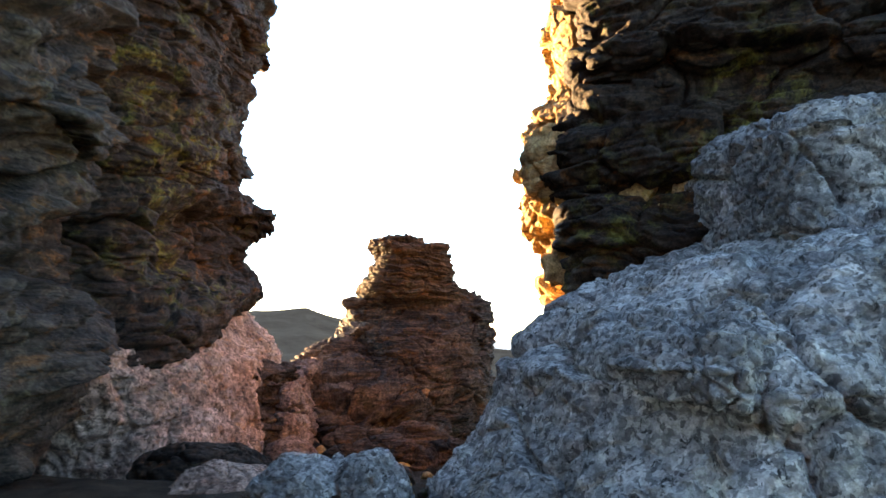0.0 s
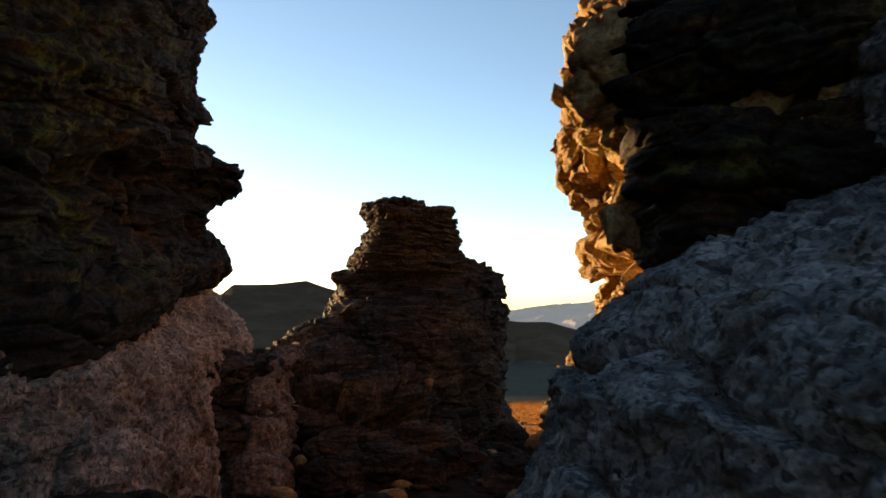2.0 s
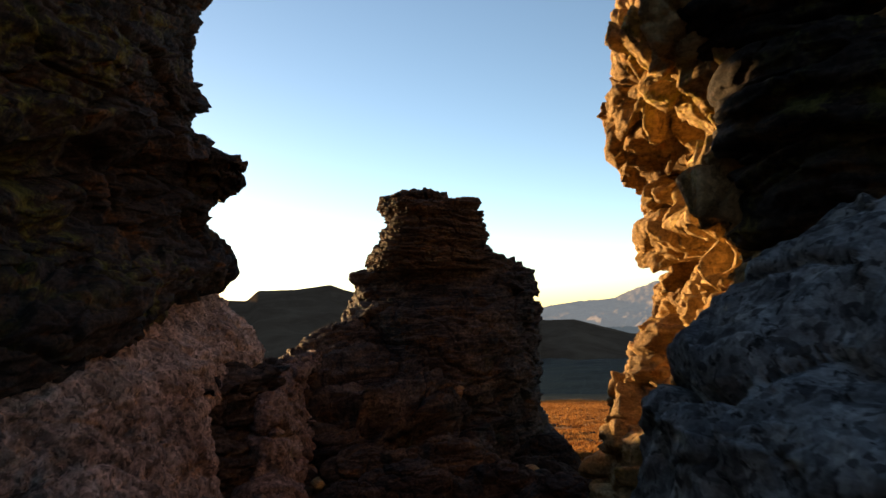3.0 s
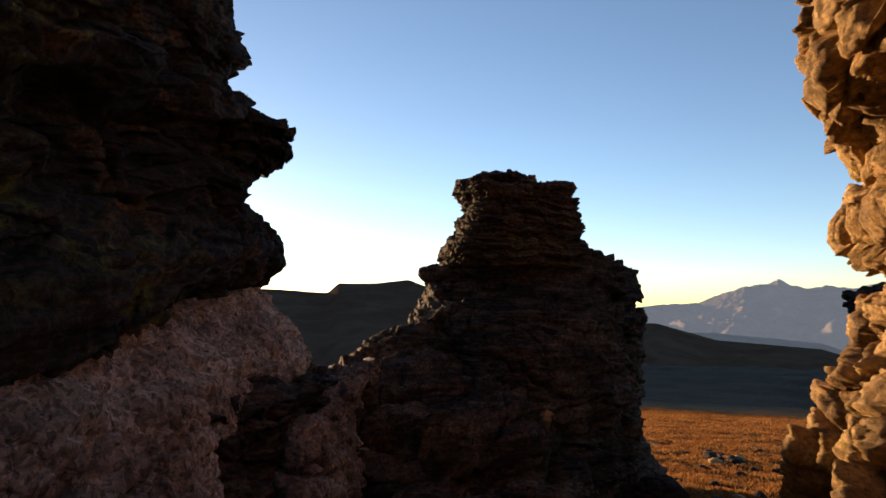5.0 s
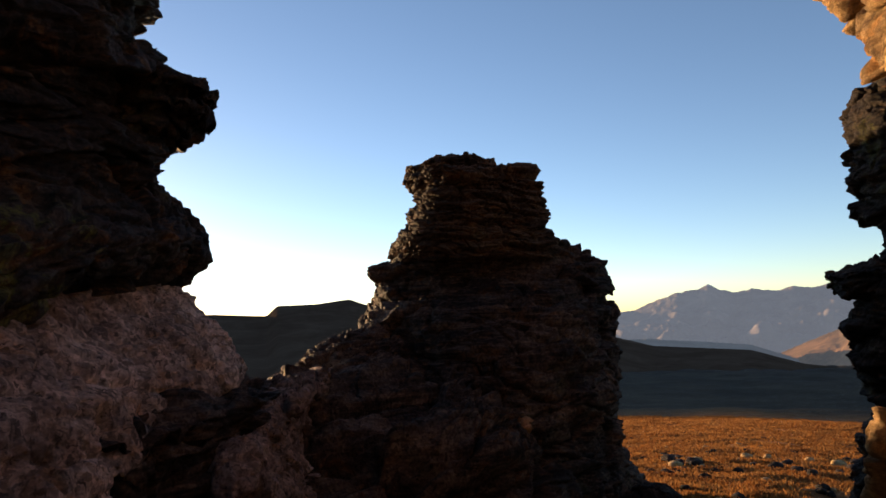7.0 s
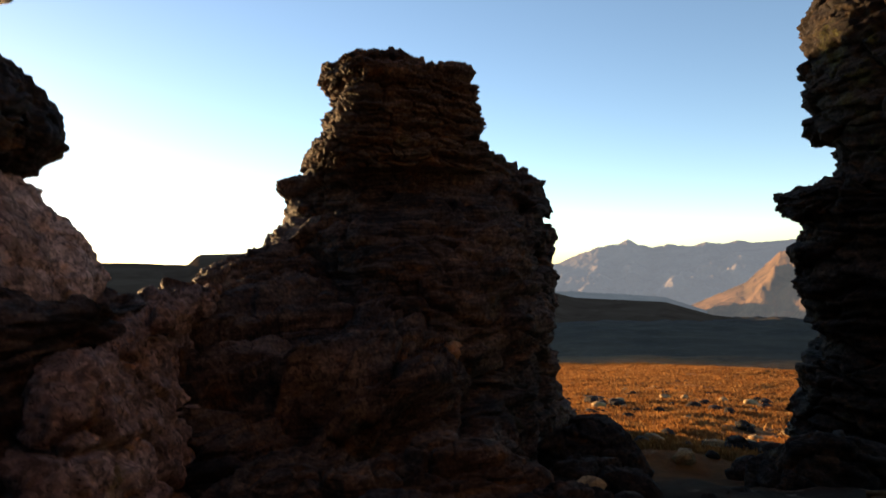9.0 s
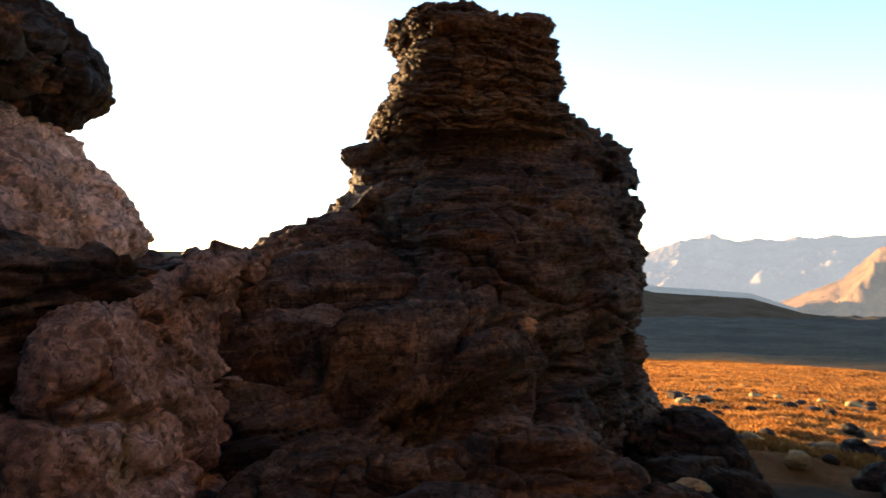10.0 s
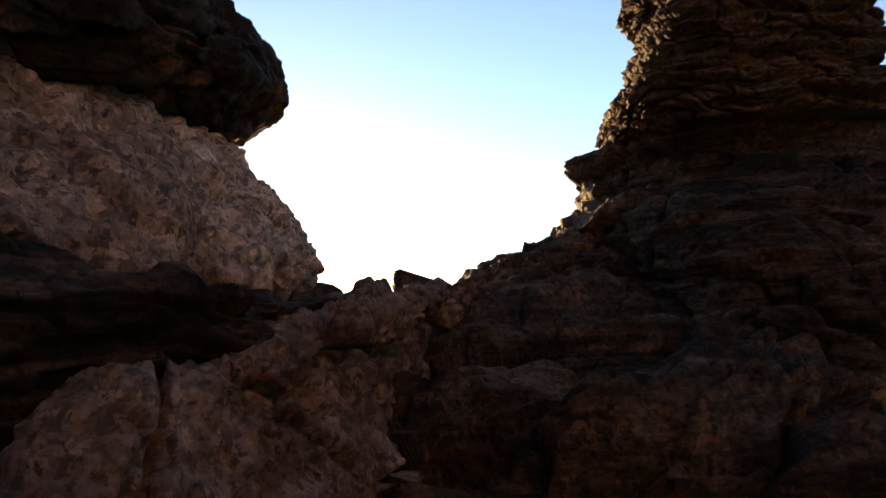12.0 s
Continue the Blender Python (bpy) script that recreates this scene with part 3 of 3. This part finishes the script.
rock("pale_boulder", [
    (-0.8, -4.45, 8.1, 2.35, 1.7, 2, 4), (0.2, -4.55, 8.1, 2.3, 1.7, 2, 4), (0.72, -4.68, 8.2, 2.25, 1.8, 2, 4.5),
    (0.98, -4.8, 9.4, 2.2, 3.2, 2, 5), (1.12, -4.84, 9.5, 2.2, 3.35, 2, 5), (1.32, -4.95, 9.5, 2.12, 3.3, 2, 5), (1.62, -5.1, 9.5, 1.98, 3.2, 2, 5), (1.98, -5.25, 9.5, 1.85, 3.1, 2, 5), (2.4, -5.3, 9.4, 1.7, 2.9, 2, 4)],
    320, 560, relief_massive(0.06, 1.4, 31, 0.04, 0.05, calm=0.5, pit=1.7), PINK, "pale pink crystalline rock wall under a dark overhang", bumps=[(-2.95, 12.3, 1.7, 0.5, 0.20)], facing=(1, -0.3))
overhang = thing("overhang_rock", "tall dark overhanging rock with a nose-like profile", (-5.2, 9.4, 1.6))
rock("wall", [
    (1.5, -5.0, 9.65, 1.95, 3.2, 7, 5), (1.62, -5.0, 9.65, 2.15, 3.35, 7, 5), (1.85, -5.0, 9.65, 2.15, 3.35, 7, 5), (2.05, -5.0, 9.6, 2.05, 3.25, 7, 5),
    (2.25, -5.1, 9.5, 1.80, 3.1, 6, 5), (2.5, -5.1, 9.5, 1.80, 3.1, 6, 5), (2.9, -5.2, 9.4, 2.04, 3.0, 5, 5), (3.2, -5.2, 9.3, 2.07, 2.9, 4, 5),
    (3.5, -5.3, 9.3, 2.14, 2.8, 4, 4), (3.9, -5.3, 9.2, 2.26, 2.8, 4, 4), (4.5, -5.3, 9.2, 2.17, 2.8, 4, 4), (5.2, -5.3, 9.2, 2.18, 2.8, 4, 4), (6.0, -5.3, 9.1, 2.56, 2.9, 4, 4), (7.2, -5.4, 9.0, 2.6, 2.6, 4, 4)],
    460, 560, relief_bedded(0.07, 41, dip=(0.05, -0.2), block=1.25, flat=1.2, thin=0.025, ledge=0.45), MOSSY, "", tilt=(0, 0.2), bumps=[(-3.2, 12.65, 2.45, 0.5, -0.5), (-3.1, 8.0, 2.6, 0.42, -0.5), (-3.1, 8.9, 2.75, 0.42, -0.5), (-3.1, 9.8, 2.85, 0.36, -0.35)], facing=(1, -0.3), parent=overhang)
rock("nose", [
    (2.92, -3.85, 11.3, 0.25, 0.4, 0, 2.4), (3.08, -3.66, 11.4, 0.40, 0.5, 0, 2.6), (3.2, -3.50, 11.5, 0.48, 0.5, 0, 2.6), (3.3, -3.38, 11.5, 0.52, 0.5, 0, 2.6), (3.36, -3.45, 11.5, 0.44, 0.46, 0, 2.6), (3.44, -3.38, 11.5, 0.52, 0.5, 0, 2.6), (3.55, -3.42, 11.5, 0.50, 0.5, 0, 2.6), (3.66, -3.60, 11.5, 0.45, 0.5, 0, 2.6), (3.78, -3.92, 11.4, 0.4, 0.45, 0, 2.6), (3.9, -4.05, 11.4, 0.25, 0.3, 0, 2.4)],
    110, 260, relief_bedded(0.03, 43, block=0.4), SCHIST, "", facing=(1, -0.4), parent=overhang)
rock("chin", [
    (1.84, -4.13, 11.85, 0.45, 0.75, 0, 2.2), (1.94, -4.00, 11.9, 0.56, 0.9, 0, 2.2), (2.15, -3.93, 11.97, 0.66, 1.06, 0, 2.3), (2.4, -3.95, 11.97, 0.64, 1.03, 0, 2.3), (2.62, -4.01, 11.9, 0.54, 0.85, 0, 2.2), (2.85, -4.13, 11.8, 0.4, 0.6, 0, 2.2)],
    130, 300, relief_massive(0.05, 1.2, 46, 0.05, 0.05, calm=0.7, pit=1.5), MOSSY, "", facing=(1, -0.4), parent=overhang)
rock("near_wall_rock", [
    (0.2, -5.2, 4.4, 1.9, 2.6, 0, 3), (0.9, -5.1, 4.4, 2.2, 2.8, 0, 3), (1.5, -5.0, 4.4, 2.3, 2.9, 0, 3), (2.2, -5.0, 4.3, 2.2, 2.8, 0, 3),
    (3.0, -4.9, 4.3, 2.3, 2.8, 0, 3), (4.2, -4.9, 4.3, 2.2, 2.8, 0, 3), (6.0, -5.0, 4.3, 2.3, 2.8, 0, 3), (8.0, -5.0, 4.3, 2.3, 2.7, 0, 3), (9.0, -5.0, 4.3, 1.8, 2.3, 0, 3)],
    400, 520, relief_bedded(0.18, 51, dip=(0.05, -0.3), block=1.7, flat=1.5, thin=0.035, ledge=0.8), WALLROCK, "grey-brown bedded rock wall stained with lichen", tilt=(0, 0.1), bumps=[(-2.7, 6.3, 2.3, 0.5, -0.5), (-2.7, 5.4, 2.05, 0.42, -0.4), (-2.7, 4.8, 1.2, 0.4, -0.3)], facing=(1, 0.2))
# Light and shade are in the colours: gold lit side, dark front.
lit = thing("sunlit_crag", "golden sunlit crag with a dark shaded front", (3.3, 7.9, -0.6))
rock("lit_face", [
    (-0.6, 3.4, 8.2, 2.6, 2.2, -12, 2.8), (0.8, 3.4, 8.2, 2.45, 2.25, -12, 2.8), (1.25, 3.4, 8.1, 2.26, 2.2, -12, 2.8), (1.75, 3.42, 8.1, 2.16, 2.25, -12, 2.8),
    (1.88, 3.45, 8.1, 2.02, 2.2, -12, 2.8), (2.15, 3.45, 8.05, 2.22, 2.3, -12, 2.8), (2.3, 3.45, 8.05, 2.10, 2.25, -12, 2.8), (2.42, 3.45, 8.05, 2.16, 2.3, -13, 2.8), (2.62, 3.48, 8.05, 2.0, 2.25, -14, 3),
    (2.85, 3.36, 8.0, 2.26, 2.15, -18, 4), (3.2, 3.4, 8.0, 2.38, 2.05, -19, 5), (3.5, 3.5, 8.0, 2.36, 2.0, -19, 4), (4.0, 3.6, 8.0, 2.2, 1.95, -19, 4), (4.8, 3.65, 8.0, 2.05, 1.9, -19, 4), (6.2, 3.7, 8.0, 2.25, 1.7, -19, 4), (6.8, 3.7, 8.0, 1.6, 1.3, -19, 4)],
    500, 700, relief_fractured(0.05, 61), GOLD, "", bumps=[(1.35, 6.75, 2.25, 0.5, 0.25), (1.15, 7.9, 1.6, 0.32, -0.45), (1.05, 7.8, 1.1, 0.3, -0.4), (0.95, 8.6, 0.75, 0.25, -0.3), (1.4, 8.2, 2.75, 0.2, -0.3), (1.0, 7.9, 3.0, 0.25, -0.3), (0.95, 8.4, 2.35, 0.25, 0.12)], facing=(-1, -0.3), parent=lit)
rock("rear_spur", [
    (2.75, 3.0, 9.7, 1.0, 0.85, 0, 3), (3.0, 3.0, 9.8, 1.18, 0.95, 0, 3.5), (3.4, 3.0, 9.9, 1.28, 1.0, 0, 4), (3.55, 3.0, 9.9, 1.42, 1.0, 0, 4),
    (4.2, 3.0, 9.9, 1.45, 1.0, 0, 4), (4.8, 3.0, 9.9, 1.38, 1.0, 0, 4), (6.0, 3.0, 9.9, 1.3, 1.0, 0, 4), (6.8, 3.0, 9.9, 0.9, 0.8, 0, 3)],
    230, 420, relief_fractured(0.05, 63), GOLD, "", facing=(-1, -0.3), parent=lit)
# Shaded side of the same crag, given a darker lichened rock.
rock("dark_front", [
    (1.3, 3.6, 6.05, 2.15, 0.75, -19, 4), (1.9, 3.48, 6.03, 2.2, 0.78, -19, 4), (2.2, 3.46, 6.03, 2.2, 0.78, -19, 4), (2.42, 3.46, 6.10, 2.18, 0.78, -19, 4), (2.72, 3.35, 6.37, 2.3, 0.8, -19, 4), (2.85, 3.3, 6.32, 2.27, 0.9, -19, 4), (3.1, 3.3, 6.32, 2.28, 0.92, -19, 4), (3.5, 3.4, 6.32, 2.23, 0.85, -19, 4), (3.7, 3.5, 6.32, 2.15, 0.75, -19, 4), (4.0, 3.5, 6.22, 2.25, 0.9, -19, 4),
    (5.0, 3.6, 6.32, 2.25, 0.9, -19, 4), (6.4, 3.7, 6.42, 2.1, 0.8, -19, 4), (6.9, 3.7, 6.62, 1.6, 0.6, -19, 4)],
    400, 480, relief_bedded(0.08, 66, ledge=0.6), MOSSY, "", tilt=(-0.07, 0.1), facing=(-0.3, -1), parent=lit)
granite = thing("grey_boulder", "large rough grey lichen-speckled granite boulder", (3, 5.5, -0.5), "boulder")
rock("body", [
    (-0.5, 3.1, 5.5, 3.2, 2.2, 23, 3), (0.5, 3.05, 5.5, 2.95, 2.0, 23, 3), (0.8, 3.0, 5.45, 2.62, 1.85, 23, 3.2), (1.1, 2.98, 5.45, 2.46, 1.75, 23, 3.5),
    (1.3, 2.97, 5.46, 2.43, 1.75, 23, 3.5), (1.6, 3.05, 5.5, 2.2, 1.65, 23, 3.2), (2.0, 3.2, 5.5, 1.84, 1.52, 23, 3), (2.2, 3.4, 5.5, 1.5, 1.35, 23, 3), (2.4, 3.7, 5.5, 1.0, 1.1, 23, 2.6)],
    360, 620, relief_massive(0.08, 0.9, 71, 0.09, 0.025, shelf=0.3, calm=0.75), GREY, "", bumps=[(1.3, 3.7, 1.0, 0.3, -0.12)], facing=(-1, -0.6), parent=granite)
rock("lump", [
    (1.14, 1.45, 3.98, 0.22, 0.42, 23, 3), (1.2, 1.41, 3.97, 0.36, 0.55, 23, 3.5), (1.38, 1.42, 3.97, 0.38, 0.56, 23, 3.5), (1.55, 1.47, 3.98, 0.30, 0.48, 23, 3), (1.68, 1.55, 4.0, 0.15, 0.3, 23, 2.5)],
    80, 220, relief_massive(0.04, 2.0, 73, 0.03, 0.03, calm=0.6), GREY, "", facing=(-1, -0.6), parent=granite)
rock("lump", [
    (0.62, 1.1, 4.75, 0.35, 0.5, 30, 3), (0.72, 1.05, 4.73, 0.46, 0.62, 30, 3.5), (0.92, 1.08, 4.74, 0.44, 0.6, 30, 3.2), (1.08, 1.15, 4.76, 0.3, 0.45, 30, 2.6)],
    70, 220, relief_massive(0.04, 2.0, 74, 0.03, 0.03, calm=0.6), GREY, "", facing=(-1, -0.6), parent=granite)
rock("grey_block", [
    (2.0, 3.62, 5.4, 1.35, 0.85, 5, 6), (2.2, 3.6, 5.4, 1.42, 0.82, 5, 9), (2.98, 3.6, 5.4, 1.41, 0.8, 5, 9), (3.14, 3.65, 5.45, 1.34, 0.75, 5, 7), (3.25, 3.8, 5.5, 1.0, 0.6, 5, 4)],
    150, 320, relief_massive(0.03, 1.3, 81, 0.06, 0.02, shelf=0.08, calm=0.4), GREY, "squared grey granite block lying on a boulder", facing=(-0.4, -1))
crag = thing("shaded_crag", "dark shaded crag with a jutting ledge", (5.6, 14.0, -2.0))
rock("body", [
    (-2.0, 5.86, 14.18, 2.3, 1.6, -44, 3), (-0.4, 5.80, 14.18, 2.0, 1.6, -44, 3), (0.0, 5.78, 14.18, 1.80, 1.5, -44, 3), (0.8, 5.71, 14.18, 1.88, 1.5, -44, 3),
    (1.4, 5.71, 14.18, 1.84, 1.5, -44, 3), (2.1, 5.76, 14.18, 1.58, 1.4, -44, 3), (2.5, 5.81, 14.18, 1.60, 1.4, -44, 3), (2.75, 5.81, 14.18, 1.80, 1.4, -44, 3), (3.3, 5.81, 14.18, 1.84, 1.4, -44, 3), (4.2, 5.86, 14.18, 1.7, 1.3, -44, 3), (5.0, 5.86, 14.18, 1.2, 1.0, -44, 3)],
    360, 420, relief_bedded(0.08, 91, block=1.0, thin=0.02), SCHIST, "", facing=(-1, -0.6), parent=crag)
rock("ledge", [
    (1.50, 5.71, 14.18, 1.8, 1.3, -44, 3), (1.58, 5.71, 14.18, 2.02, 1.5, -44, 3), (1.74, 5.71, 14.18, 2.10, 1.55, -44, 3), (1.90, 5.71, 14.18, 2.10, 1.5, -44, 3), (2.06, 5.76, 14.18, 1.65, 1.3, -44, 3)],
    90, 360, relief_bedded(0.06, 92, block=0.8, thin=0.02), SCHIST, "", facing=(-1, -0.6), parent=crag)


def boulder(name, at, size, turn, material, seed, label, square=2.6, massive=True, rows=70, cols=150):
    """One loose boulder: size is its half width, half depth and height above at."""
    a, b, h = size
    x, y, z = at
    prof = [(-0.35, 0.8), (0.0, 1.0), (0.35, 1.02), (0.62, 0.9), (0.82, 0.68), (0.95, 0.4), (1.0, 0.15)]
    rings = [(z + h * v, x + 0.12 * a * v * (hash01(np.array([seed]), np.array([3]))[0] - 0.5), y, a * k, b * k, turn, square) for v, k in prof]
    mx = max(a, b)
    base = relief_massive(0.10 * mx, 0.9 / mx, seed, 0.03 * mx, 0.02) if massive else relief_bedded(0.10 * mx, seed, block=min(0.9, 0.7 * mx), thin=0.012)
    return rock(name, rings, rows, cols, lambda p: base(p) * min(1.0, 0.35 + 0.6 * mx), material, label, category="boulder")


boulder("boulder", (-0.42, 4.75, 0.28), (0.26, 0.28, 0.5), 15, GREY, 101, "rounded pale grey boulder on the gully floor")
boulder("boulder", (-0.85, 4.75, 0.25), (0.34, 0.36, 0.5), -20, GREY, 102, "angular blue-grey boulder on the gully floor", 3.4)
boulder("boulder", (0.1, 4.6, 0.15), (0.45, 0.4, 0.36), 30, GREY, 103, "low broad grey boulder beside a granite face")
boulder("boulder", (-1.5, 5.3, 0.15), (0.42, 0.5, 0.42), 10, PINK, 104, "pinkish-grey boulder on the gully floor")
boulder("boulder", (-2.0, 6.2, 0.1), (0.55, 0.6, 0.45), 40, SCHIST, 105, "dark hollowed boulder under a rock wall", massive=False)
boulder("boulder", (-2.1, 9.8, -0.5), (0.42, 0.45, 0.55), 20, VEIN, 106, "cracked brownish-pink boulder at the foot of a rock saddle")
boulder("boulder", (-1.2, 11.1, -0.5), (0.7, 0.45, 0.52), -8, TANROCK, 113, "tan broken rock under a dark hollow", 3.4, False)
boulder("boulder", (-0.35, 11.3, -0.6), (0.6, 0.45, 0.66), 12, TANROCK, 114, "brown broken rock at the foot of a pillar", 3.0, False)
boulder("boulder", (-0.75, 10.4, -0.55), (0.7, 0.5, 0.5), -15, REDROCK, 107, "flat brown boulder on the gully floor", 3.2, False)
boulder("boulder", (0.15, 10.9, -0.75), (0.6, 0.45, 0.6), 25, REDROCK, 108, "low dark boulder at the foot of a pillar", 3.0, False)
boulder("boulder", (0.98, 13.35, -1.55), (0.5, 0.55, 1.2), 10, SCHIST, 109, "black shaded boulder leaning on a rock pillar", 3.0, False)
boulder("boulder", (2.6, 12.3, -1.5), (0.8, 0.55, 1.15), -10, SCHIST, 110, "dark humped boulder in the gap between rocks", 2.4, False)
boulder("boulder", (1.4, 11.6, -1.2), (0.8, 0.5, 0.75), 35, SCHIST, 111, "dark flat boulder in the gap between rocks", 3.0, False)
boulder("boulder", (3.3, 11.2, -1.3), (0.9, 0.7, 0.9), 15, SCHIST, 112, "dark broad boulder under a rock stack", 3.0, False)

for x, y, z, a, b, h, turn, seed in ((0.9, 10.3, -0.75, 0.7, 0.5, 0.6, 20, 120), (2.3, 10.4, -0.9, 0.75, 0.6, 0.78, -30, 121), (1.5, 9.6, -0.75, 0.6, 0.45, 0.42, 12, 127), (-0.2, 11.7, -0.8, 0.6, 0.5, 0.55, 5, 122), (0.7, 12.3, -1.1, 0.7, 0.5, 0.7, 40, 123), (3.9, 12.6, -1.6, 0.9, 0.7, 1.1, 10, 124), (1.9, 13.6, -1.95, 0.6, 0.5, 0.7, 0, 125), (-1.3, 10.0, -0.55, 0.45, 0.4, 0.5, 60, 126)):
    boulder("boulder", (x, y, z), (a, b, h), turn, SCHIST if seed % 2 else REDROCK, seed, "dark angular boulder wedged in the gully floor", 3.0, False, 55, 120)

# Unseen wall added behind the camera to cut skylight on the rocks.
rock("sky_block_rock", [
    (-0.5, 0.0, -9.0, 11, 2.5, 0, 3), (3.0, 0.0, -9.2, 10.6, 2.3, 0, 3), (8.5, 0, -9.4, 10, 2.0, 0, 3), (10.0, 0, -9.5, 7, 1.2, 0, 3)],
    90, 200, relief_bedded(0.3, 95), SCHIST, "unseen dark rock wall added behind the camera to block skylight", facing=(0, 1))


# ---------------------------------------------------------------- loose stones
def stone_mesh(name, seed):
    """A small angular stone about 1 m across, of some 150 faces."""
    rows, cols = 9, 14
    v = np.linspace(-0.5, 0.5, rows)[:, None]
    a = np.linspace(0, 2 * np.pi, cols + 1)[:-1][None, :]
    w = np.sqrt(np.clip(0.27 - v * v, 0.01, 1)) * 1.0
    P = np.stack([w * np.cos(a), w * np.sin(a) * 0.8, v * 0.6 + 0 * a], -1)
    _, _, num, lean = worley(P * 2.0 + seed * 9.1, seed)
    P = P * (1 + 0.25 * (num - 0.5) + 0.7 * lean)[..., None]
    V = np.concatenate([P.reshape(-1, 3), [P[0].mean(0), P[-1].mean(0)]])
    k, n = np.arange(cols), rows * cols
    k2 = (k + 1) % cols
    tris = np.concatenate([np.stack([k2, k, np.full(cols, n)], -1), np.stack([n - cols + k, n - cols + k2, np.full(cols, n + 1)], -1)])
    return mesh_from(name, V, grid_quads(rows, cols, True), tris)


def scatter_stones():
    rng = random.Random(7)
    kinds = []
    for k in range(8):
        me = stone_mesh("stone", 200 + k)
        me.materials.append((REDROCK, SCHIST, GOLD, SCHIST)[k % 4])
        kinds.append(me)

    def put(x, y, size, kind, group, label):
        ob = new("stone", kinds[kind])
        z = float(land_height(np.array([x]), np.array([y]))[0])
        ob.matrix_world = Matrix.Translation((x, y, z + size * 0.12)) @ Euler((rng.uniform(-0.3, 0.3), rng.uniform(-0.3, 0.3), rng.uniform(0, 6.3))).to_matrix().to_4x4() @ Matrix.Diagonal((size, size, size, 1))
        tagged(ob, label=label, category="stone", group=group, kind="thing")

    for _ in range(90):
        y = rng.uniform(5.0, 12.2)
        x = rng.uniform(-2.1, 1.1) * (0.8 if y < 8 else 1.0) - (0.2 if y > 8 else 0.0)
        put(x, y, rng.uniform(0.10, 0.38), rng.randrange(8), "rubble on the gully floor", "angular brown and grey stone among gully rubble")
    for _ in range(170):
        d = 9 + 45 * rng.random() ** 1.6
        b = radians(rng.uniform(4, 42))
        put(-0.5 + d * math.sin(b), 8 + d * math.cos(b), rng.uniform(0.12, 0.38), rng.randrange(8), "stones on the tundra", "sunlit weathered stone lying on orange tundra")
    for _ in range(40):
        d = rng.gauss(24, 2.2)
        b = radians(rng.uniform(14, 40))
        put(-0.5 + d * math.sin(b), 8 + d * math.cos(b), rng.uniform(0.2, 0.55), rng.randrange(4), "stones on the tundra", "sunlit weathered stone lying on orange tundra")

    for _ in range(45):
        d = rng.uniform(5.5, 11)
        b = radians(rng.uniform(18, 46))
        put(-0.5 + d * math.sin(b), 8 + d * math.cos(b), rng.uniform(0.15, 0.5), rng.randrange(8), "rubble on the gully floor", "angular brown and grey stone among gully rubble")


def grass():
    """Dry tussocks on the lit slope: blades in clumps, all in one mesh."""
    rng = np.random.default_rng(5)
    n = 110000
    d = 7 + 110 * rng.random(n) ** 1.7
    b = np.radians(rng.uniform(2, 44, n))
    x, y = -0.5 + d * np.sin(b), 8 + d * np.cos(b)
    keep = fbm(np.stack([x, y, 0 * x], -1) * 0.5, 3, 77) > -0.6
    x, y, d = x[keep], y[keep], d[keep]
    z = land_height(x, y)
    V = []
    for k in range(4):
        a = rng.uniform(0, 6.283, len(x))
        h = rng.uniform(0.03, 0.09, len(x)) * (1 + d / 45)
        w = 0.018 * (1 + d / 16)
        ox, oy = rng.uniform(-0.12, 0.12, len(x)) * (1 + d / 30), rng.uniform(-0.12, 0.12, len(x)) * (1 + d / 30)
        lx, ly = rng.uniform(-0.6, 0.6, len(x)) * h, rng.uniform(-0.6, 0.6, len(x)) * h
        p = np.stack([x + ox, y + oy, z - 0.02], -1)
        side = np.stack([np.cos(a) * w, np.sin(a) * w, 0 * a], -1)
        V.append(np.stack([p - side, p + side, p + np.stack([lx, ly, h], -1)], 1))
    V = np.concatenate(V).reshape(-1, 3)
    me = mesh_from("grass", V, np.zeros((0, 4), dtype=int), np.arange(len(V)).reshape(-1, 3))
    tagged(add_part("grass", me, STRAW), label="dry orange tundra grass tussocks", category="grass", kind="stuff")


def straw_material():
    mat = bpy.data.materials.new("dry_grass")
    mat.use_nodes = True
    t = mat.node_tree
    b = t.nodes["Principled BSDF"]
    at = t.nodes.new("ShaderNodeTexCoord").outputs["Object"]
    rnd = t.nodes.new("ShaderNodeNewGeometry").outputs["Random Per Island"]
    col = mixed(t, 0.5, ramp(t, rnd, [(0.0, (0.125, 0.041, 0.012)), (0.6, (0.22, 0.086, 0.024)), (1.0, (0.36, 0.20, 0.075))]), ramp(t, noise_node(t, at, 0.4, 5), [(0.35, (0.12, 0.04, 0.012)), (0.65, (0.34, 0.16, 0.05))]))
    t.links.new(col, b.inputs["Base Color"])
    b.inputs["Roughness"].default_value = 0.8
    b.inputs["Specular IOR Level"].default_value = 0.15
    thin = t.nodes.new("ShaderNodeBsdfTranslucent")
    t.links.new(col, thin.inputs[0])
    both = t.nodes.new("ShaderNodeMixShader")
    both.inputs[0].default_value = 0.55
    t.links.new(b.outputs[0], both.inputs[1])
    t.links.new(thin.outputs[0], both.inputs[2])
    t.links.new(both.outputs[0], t.nodes["Material Output"].inputs[0])
    return mat


STRAW = straw_material()
scatter_stones()
grass()
